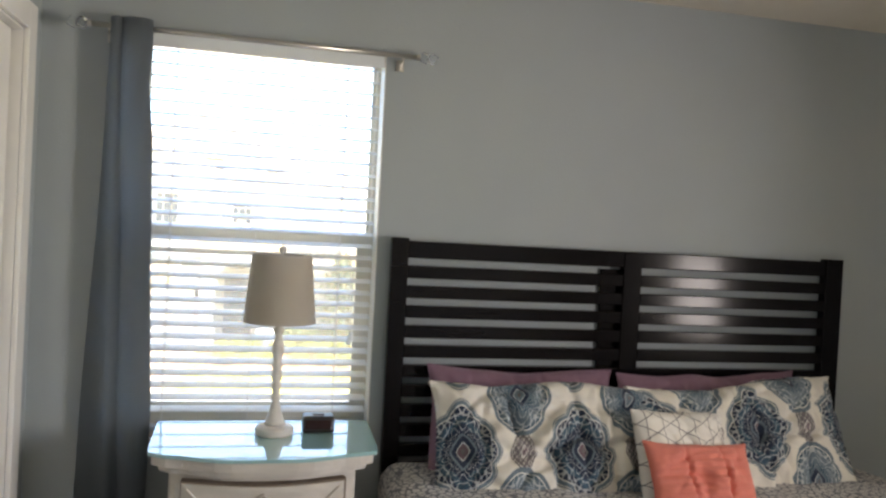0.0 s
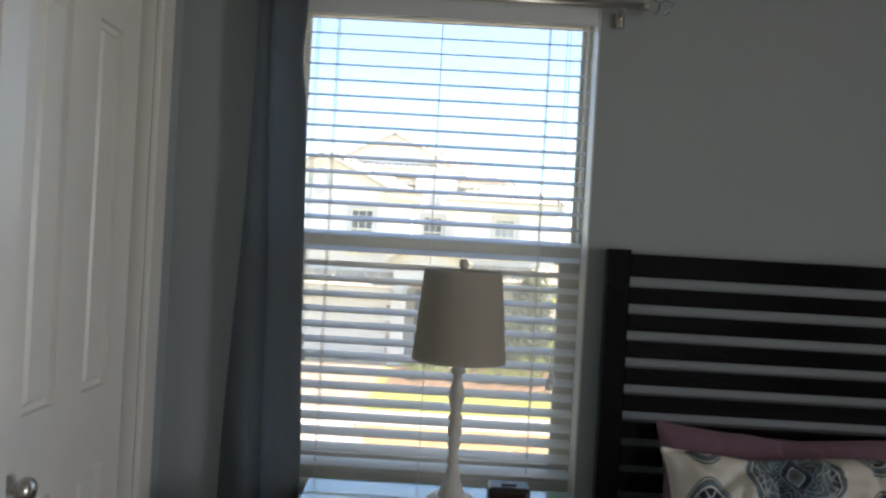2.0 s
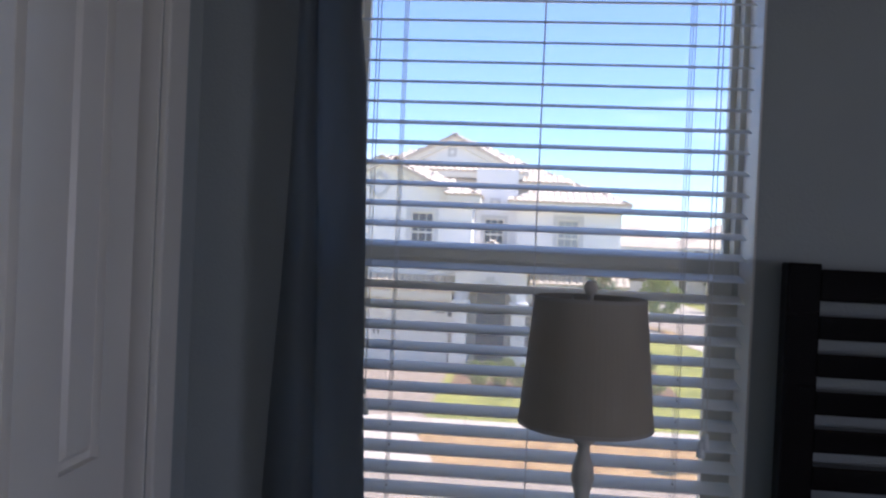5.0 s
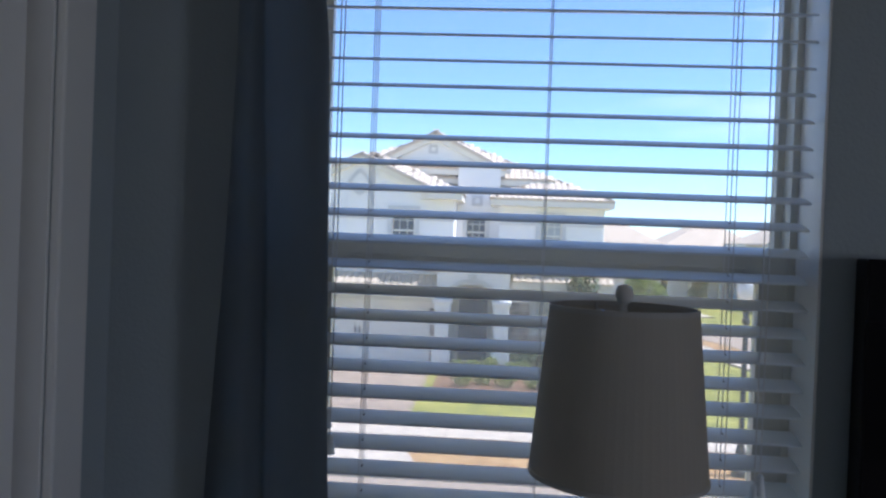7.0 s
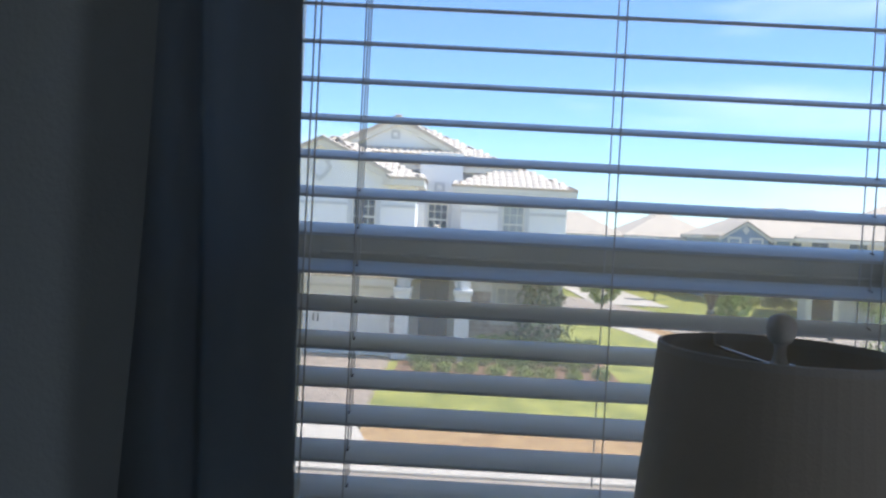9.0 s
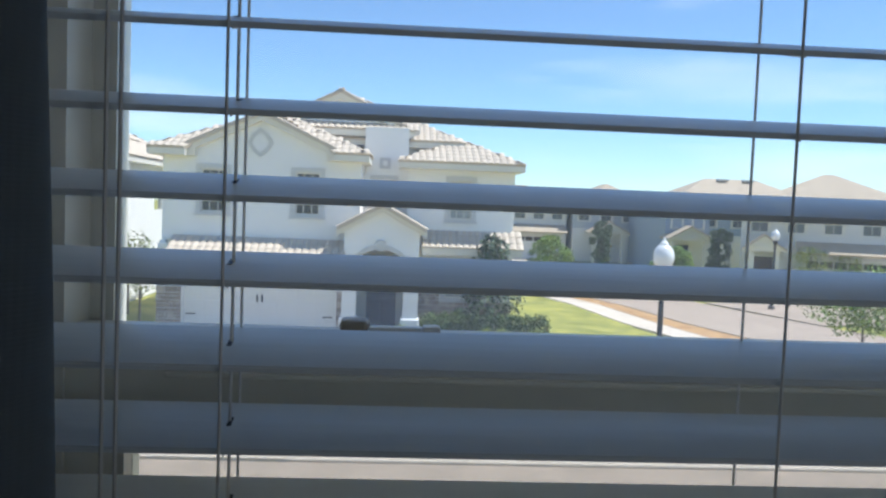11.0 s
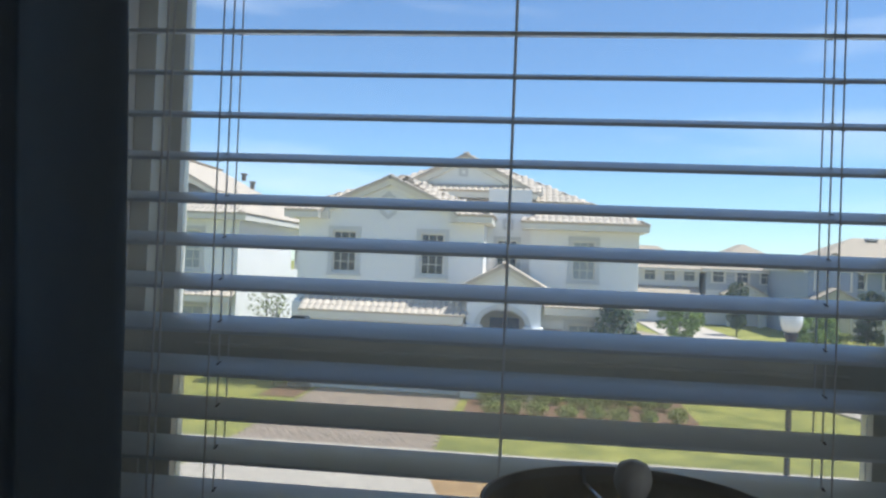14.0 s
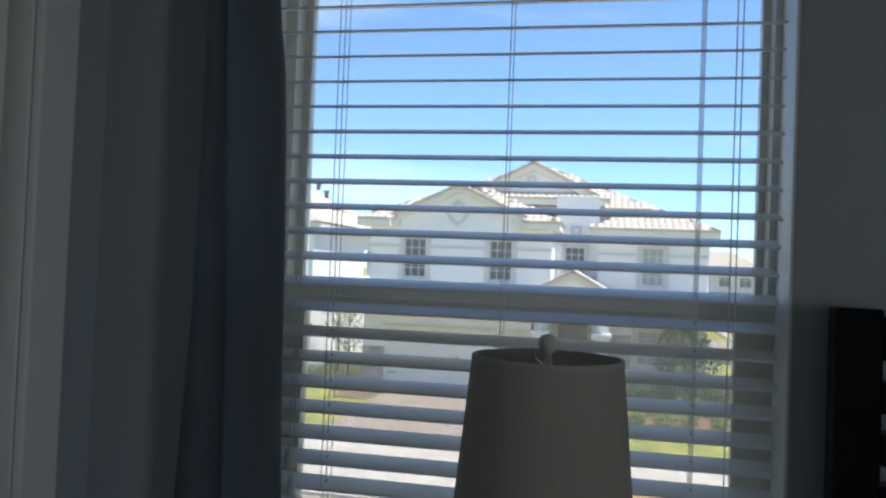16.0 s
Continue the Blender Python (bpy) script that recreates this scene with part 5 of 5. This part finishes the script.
part("soffit", box(-7.62, -2.03, 25.1, yG - 0.001, -0.5, -0.44), M_CREAMTRIM, hs)
part("lintel_band", box(-7.35, -2.07, yG - 0.05, yG - 0.001, -0.64, -0.505), M_BAND, hs)
# entry portico
yP = 25.25
arch = [(-1.95, GROUND), (-1.95, 0.75), (-0.72, 1.42), (0.53, 0.75), (0.53, GROUND), (0.04, GROUND), (0.04, -0.5)]
for i in range(1, 12):
    a = math.pi * i / 12
    arch.append((-0.74 + 0.78 * math.cos(a), -0.5 + 0.56 * math.sin(a)))
arch += [(-1.52, -0.5), (-1.52, GROUND)]
part("portico_front", prism(arch, "y", yP, yP + 0.35), M_STUCCO, hs)
part("portico_side", box(0.28, 0.53, yP + 0.35, yD, GROUND, 0.8), M_STUCCO, hs)
part("portico_side", box(-1.95, -1.7, yP + 0.35, yC, GROUND, 0.3), M_STUCCO, hs)
ar = []
for i in range(13):
    a = math.pi * i / 12
    ar.append((-0.74 + 0.95 * math.cos(a), -0.5 + 0.72 * math.sin(a)))
for i in range(12, -1, -1):
    a = math.pi * i / 12
    ar.append((-0.74 + 0.78 * math.cos(a), -0.5 + 0.56 * math.sin(a)))
part("arch_moulding", prism(ar, "y", yP - 0.06, yP - 0.001), M_BAND, hs)
part("keystone", prism([(-0.86, 0.02), (-0.62, 0.02), (-0.58, 0.36), (-0.90, 0.36)], "y", yP - 0.1, yP - 0.003), M_BAND, hs)
for cx in (-1.74, 0.28):
    col = box(cx - 0.27, cx + 0.27, yP - 0.14, yP + 0.36, -0.98, -0.56, 0.03, 1)
    box(cx - 0.33, cx + 0.33, yP - 0.2, yP + 0.37, -0.66, -0.50, 0.02, 1, bm=col)
    box(cx - 0.23, cx + 0.23, yP - 0.1, yP + 0.34, -2.2, -0.98, bm=col)
    box(cx - 0.31, cx + 0.31, yP - 0.18, yP + 0.36, GROUND, -2.2, 0.03, 1, bm=col)
    part("column", col, M_STUCCO, hs)
for sg in (-1, 1):
    e = (-0.72 + sg * 1.48, 0.70)
    part("raking_trim", prism([e, (-0.72, 1.50), (-0.72, 1.28), (e[0], 0.48)], "y", yP - 0.16, yP - 0.002), M_CREAMTRIM, hs)
    tiled(hs, [(e[0], yP - 0.25, 0.76), (e[0], yC, 0.76), (-0.72, yC, 1.57), (-0.72, yP - 0.25, 1.57)], None)
part("wall", holed("y", -1.7, 0.28, GROUND, 1.0, 27.25, 27.45, [(-1.25, -0.2, GROUND, -0.35)]), M_BAND, hs)
dr = part("front_door", box(-1.25, -0.2, 27.32, 27.38, GROUND + 0.05, -0.35), M_NAVY, hs, "navy panelled front door")
for z0, z1 in ((-0.95, -0.5), (-1.7, -1.05), (-2.75, -1.8)):
    for x0 in (-1.15, -0.68):
        part("door_panel", box(x0, x0 + 0.38, 27.305, 27.321, z0, z1, 0.006, 1), M_NAVY, dr)
part("entry_step", box(-1.6, 0.2, yP - 0.3, 27.24, GROUND, GROUND + 0.08), M_CONCRETE, hs)
# recessed middle and upper gable
part("wall", holed("y", -1.5, 0.1, 0.3, 4.35, yC, yC + 0.2, [(-1.14, -0.38, 1.25, 2.46)]), M_STUCCO, hs)
house_window(hs, -1.14, -0.38, 1.25, 2.46, yC, 0.13)
part("square_ornament", holed("y", -0.95, -0.55, 2.85, 3.25, yC - 0.05, yC - 0.002, [(-0.84, -0.66, 2.96, 3.14)]), M_BAND, hs)
part("balcony_rail", box(-1.45, 0.05, 27.6, 27.66, 0.9, 1.2), M_BAND, hs)
gable_front(hs, -2.47, 2.2, 4.55, 5.66, 28.95, 3.0, M_STUCCO, 0.24, 0.25)
hip(hs, -7.3, 2.2, 28.55, 38, 3.95, 25.6)
part("wall", box(-5.4, 0.5, 28.95, 29.15, 3.2, 4.56), M_STUCCO, hs)
tiled(hs, [(-5.3, 28.35, 4.28), (0.3, 28.35, 4.28), (0.3, 29.0, 4.56), (-5.3, 29.0, 4.56)], None)
part("fascia", box(-5.3, 0.28, 28.37, 28.48, 4.02, 4.24), M_CREAMTRIM, hs)
part("gable_ornament", holed("y", -2.72, -2.38, 4.87, 5.21, 28.93, 28.99, [(-2.63, -2.47, 4.96, 5.12)]), M_BAND, hs)
# right bay
part("wall", box(0.1, 1.9, 29.2, 29.4, 3.0, 3.95), M_STUCCO, hs)
part("wall", holed("y", 0.1, 3.9, GROUND, 3.3, yD, yD + 0.2, [(1.62, 2.42, 1.1, 2.5), (1.55, 3.0, -1.75, -0.5)]), M_STUCCO, hs)
part("side_wall", box(3.7, 3.9, yD + 0.2, 37, GROUND, 3.3), M_STUCCO, hs)
part("side_wall", box(0.1, 0.3, yD + 0.2, yC, GROUND, 3.3), M_STUCCO, hs)
house_window(hs, 1.62, 2.42, 1.1, 2.5, yD, mat=M_BLIND)
house_window(hs, 1.55, 3.0, -1.75, -0.5, yD, cols=4, mat=M_BLIND)
bd = box(0.08, 1.44, yD - 0.04, yD - 0.001, 2.17, 2.27)
box(2.6, 3.92, yD - 0.04, yD - 0.001, 2.17, 2.27, bm=bd)
part("belt_course", bd, M_BAND, hs)
hip(hs, -0.25, 4.25, 27.05, 35, 3.12, 24)
tiled(hs, [(0.66, 26.8, 0.12), (4.22, 26.8, 0.12), (4.22, yD + 0.02, 0.68), (0.66, yD + 0.02, 0.68)], None)
part("fascia", box(0.68, 4.2, 26.82, 26.93, -0.15, 0.1), M_CREAMTRIM, hs)
sb, zz = bmesh.new(), GROUND
random.seed(77)
while zz < -0.75:
    hgt, xx = random.uniform(0.1, 0.2), 0.56
    end = 3.9 if zz < -1.95 else 1.36
    while xx < end - 0.02:
        wd = min(random.uniform(0.16, 0.42), end - xx)
        box(xx + 0.008, xx + wd - 0.008, yD - random.uniform(0.04, 0.07), yD, zz + 0.008, zz + hgt - 0.008, bm=sb)
        xx += wd
    zz += hgt
part("stone_base", sb, M_STONE, hs, "stacked grey-brown stone base")
# the neighbouring white house
hn = thing("house", (-15, 34, GROUND), "white stucco neighbouring house with tan hip roof", "house")
part("wall", holed("y", -20, -11.4, GROUND, 3.1, 29.0, 29.2, [(-13.9, -12.95, 0.9, 2.45), (-14.7, -12.7, -2.0, -0.55)]), M_STUCCO, hn)
part("side_wall", holed("x", 29.2, 41, GROUND, 3.1, -11.6, -11.4, [(36, 37.2, 0.9, 2.2)]), M_STUCCO, hn)
house_window(hn, -13.9, -12.95, 0.9, 2.45, 29.0, mat=M_BLIND)
house_window(hn, -14.7, -12.7, -2.0, -0.55, 29.0, mat=M_BLIND, cols=4)
tiled(hn, [(-20, 28.2, -0.1), (-11.3, 28.2, -0.1), (-11.3, 29.02, 0.35), (-20, 29.02, 0.35)], None)
part("fascia", box(-20, -11.32, 28.22, 28.34, -0.36, -0.12), M_CREAMTRIM, hn)
part("number_plaque", box(-15.35, -14.95, 28.94, 28.999, -0.9, -0.72), M_POST, hn, "small dark house-number plaque")
hip(hn, -20.4, -10.95, 28.5, 43, 3.15, 26)
gable_front(hn, -16.2, 2.6, 4.46, 5.78, 30.5, 8, M_STUCCO, 0.22, 0.75)
for cx, cy, z in ((-13.0, 33.5, 5.25), (-12.4, 33, 4.85)):
    part("roof_vent", lathe([(0.1, 0), (0.1, 0.25), (0.16, 0.27), (0.16, 0.33)], 12, (cx, cy, z - 0.35)), M_BARK, hn)


def far_house(x0, x1, y, eave, pitch, wall_mat, label, garage=None, porch=None, gable=None, n=4, depth=11, lower=M_FARCREAM, porch_half=1.5, low_windows=()):
    """A two-storey house some way off: walls, hip roof, upper windows, garage and porch."""
    h = thing("house", ((x0 + x1) / 2, y, GROUND), label, "house", "far houses")
    ws = [x0 + (x1 - x0) * (i + 0.5) / n for i in range(n)]
    part("wall", holed("y", x0, x1, 0.1, eave, y, y + 0.2, [(w - 0.5, w + 0.5, 0.75, 2.0) for w in ws]), wall_mat, h)
    part("lower_wall", box(x0, x1, y - 0.02, y + 0.2, GROUND, 0.1), lower, h)
    part("side_wall", box(x0, x0 + 0.2, y + 0.2, y + depth, GROUND, eave), wall_mat, h)
    part("side_wall", box(x1 - 0.2, x1, y + 0.2, y + depth, GROUND, eave), wall_mat, h)
    for w in ws:
        house_window(h, w - 0.5, w + 0.5, 0.75, 2.0, y, 0.13, mat=M_FARGLASS, cols=2, rows=2, sill=False, trim_mat=M_CREAMTRIM)
    hip(h, x0 - 0.45, x1 + 0.45, y - 0.5, y + depth, eave + 0.1, pitch, tiles=False, ridge="x" if x1 - x0 > depth else "y")
    if gable:
        part("gable_bay", box(gable[0] - gable[1], gable[0] + gable[1], y - 0.6, y - 0.021, 0.1, eave + 0.1), wall_mat, h)
        gable_front(h, gable[0], gable[1], eave + 0.1, eave + 0.1 + gable[1] * 0.64, y - 0.6, 4, wall_mat, 0.22, 0.3, tiles=False)
        for w in (gable[0] - 0.85, gable[0] + 0.85):
            house_window(h, w - 0.38, w + 0.38, 0.6, 2.0, y - 0.6, 0.14, mat=M_FARGLASS, cols=2, rows=2, sill=False, trim_mat=M_CREAMTRIM)
        part("diamond_ornament", prism([(gable[0] - 0.28, eave + 0.55), (gable[0], eave + 0.2), (gable[0] + 0.28, eave + 0.55), (gable[0], eave + 0.9)], "y", y - 0.66, y - 0.604), M_CREAMTRIM, h)
    for w in low_windows:
        house_window(h, w - 0.5, w + 0.5, -2.0, -0.6, y - 0.022, 0.13, mat=M_FARGLASS, cols=2, rows=2, sill=False, trim_mat=M_CREAMTRIM)
    if garage:
        g = part("garage_door", box(garage - 2.4, garage + 2.4, y - 0.08, y - 0.021, GROUND + 0.02, -0.7), M_GARAGE, h, "white garage door")
        for r in range(4):
            for c in range(6):
                part("panel", box(garage - 2.3 + c * 0.78, garage - 1.62 + c * 0.78, y - 0.1, y - 0.081, GROUND + 0.12 + r * 0.52, GROUND + 0.52 + r * 0.52),
                     M_GARAGE if r < 3 else M_DARKGLASS, g)
        tiled(h, [(garage - 2.9, y - 1.3, -0.35), (garage + 2.9, y - 1.3, -0.35), (garage + 2.9, y + 0.02, 0.3), (garage - 2.9, y + 0.02, 0.3)], None, tiles=False)
    if porch:
        p = part("porch", box(porch - porch_half, porch + porch_half, y - 1.9, y - 0.03, -0.35, -0.1), M_CREAMTRIM, h)
        for w in (porch - porch_half + 0.2, porch + porch_half - 0.2):
            part("porch_post", box(w - 0.15, w + 0.15, y - 1.85, y - 1.55, GROUND, -0.36), M_CREAMTRIM, p)
        # near-black pane material gives the door the deep shade of the entry
        part("door", box(porch - 0.55, porch + 0.55, y - 0.07, y - 0.022, GROUND, -0.75), M_DARKGLASS, p)
        gable_front(h, porch, porch_half + 0.1, -0.1, 0.4 + porch_half * 0.25, y - 1.9, 1.95, M_FARCREAM, 0.18, 0.25, tiles=False)
    return h


far_house(6.6, 15.2, 70.5, 1.75, 29, M_FARCREAM, "cream two-storey house far along the street", garage=12.2, n=5, depth=7, low_windows=(7.6, 9.0))
far_house(15.7, 23.9, 70, 1.85, 28, M_FARGREY, "grey two-storey house with tan roof far along the street", porch=18.6, n=4, low_windows=(20.9, 22.6))
blue = far_house(20.9, 34.9, 60, 2.15, 26, M_FARBLUE, "blue-grey two-storey house with front gable far along the street", porch=22.2, gable=(22.4, 1.75), n=6, depth=10, low_windows=(25.2, 27.0))
for x0 in (26.6, 28.8):
    part("ridge_vent", box(x0, x0 + 0.9, 64.0, 64.6, 4.62, 4.80, 0.03, 1), M_BAND, blue)
white = far_house(20.6, 30.8, 44.6, 2.15, 24, M_FARCREAM, "white two-storey house with tan roof on the cross street", garage=26.6, porch=21.9, n=5, depth=10, porch_half=0.9)
hip(white, 20.2, 26.4, 43.5, 49, 2.16, 20, tiles=False)
white.rotation_euler.z = radians(-24)
far_house(-7, 3.8, 74, 2.2, 25, M_FARCREAM, "cream two-storey house far behind", garage=0, n=4)


# drives before the far garages
for i, (gx, gy, ry) in enumerate(((12.2, 70.5, 52), (27.0, 43.6, 40.9))):
    strip("driveway", [(gx - 2.6, ry), (gx - 2.4, gy)], [(gx + 2.6, ry), (gx + 2.4, gy)], GROUND + 0.012, M_CONCRETE, "pale concrete drive before a far garage", "driveway", 0.06)


# ---- street lamps, hydrant ----
def street_lamp(x, y, label):
    s = thing("street_lamp", (x, y, GROUND), label, "street lamp", "street lamps")
    part("post", lathe([(0.16, 0), (0.16, 0.12), (0.10, 0.18), (0.10, 0.5), (0.07, 0.6), (0.055, 0.75), (0.05, 3.0), (0.08, 3.05), (0.08, 3.1), (0.055, 3.14), (0.075, 3.25), (0.11, 3.36), (0.13, 3.4), (0.13, 3.44)],
                       16, (x, y, GROUND)), M_POST, s, smooth=False)
    g = part("globe", lathe([(0.10, 3.44), (0.155, 3.5), (0.195, 3.6), (0.205, 3.7), (0.18, 3.82), (0.12, 3.9), (0.085, 3.92)], 24, (x, y, GROUND)), M_GLOBE, s, "white acorn globe", smooth=True)
    part("cap", lathe([(0.085, 3.92), (0.09, 3.94), (0.06, 3.98), (0.03, 4.0), (0.025, 4.04), (0.01, 4.07)], 16, (x, y, GROUND)), M_GLOBE, g)
    return s


street_lamp(4.95, 14.35, "black post street lamp with white acorn globe")
street_lamp(18.6, 37.4, "distant black post street lamp with white globe")
hy = thing("fire_hydrant", (12.75, 21.2, GROUND), "small pale fire hydrant beside the road", "hydrant")
part("barrel", lathe([(0.14, 0), (0.14, 0.05), (0.09, 0.07), (0.09, 0.45), (0.11, 0.47), (0.11, 0.5), (0.09, 0.58), (0.03, 0.64)], 14, (12.75, 21.2, GROUND)), M_FARCREAM, hy)
part("outlet", rod((12.59, 21.2, GROUND + 0.38), (12.91, 21.2, GROUND + 0.38), 0.045, 10), M_FARCREAM, hy)
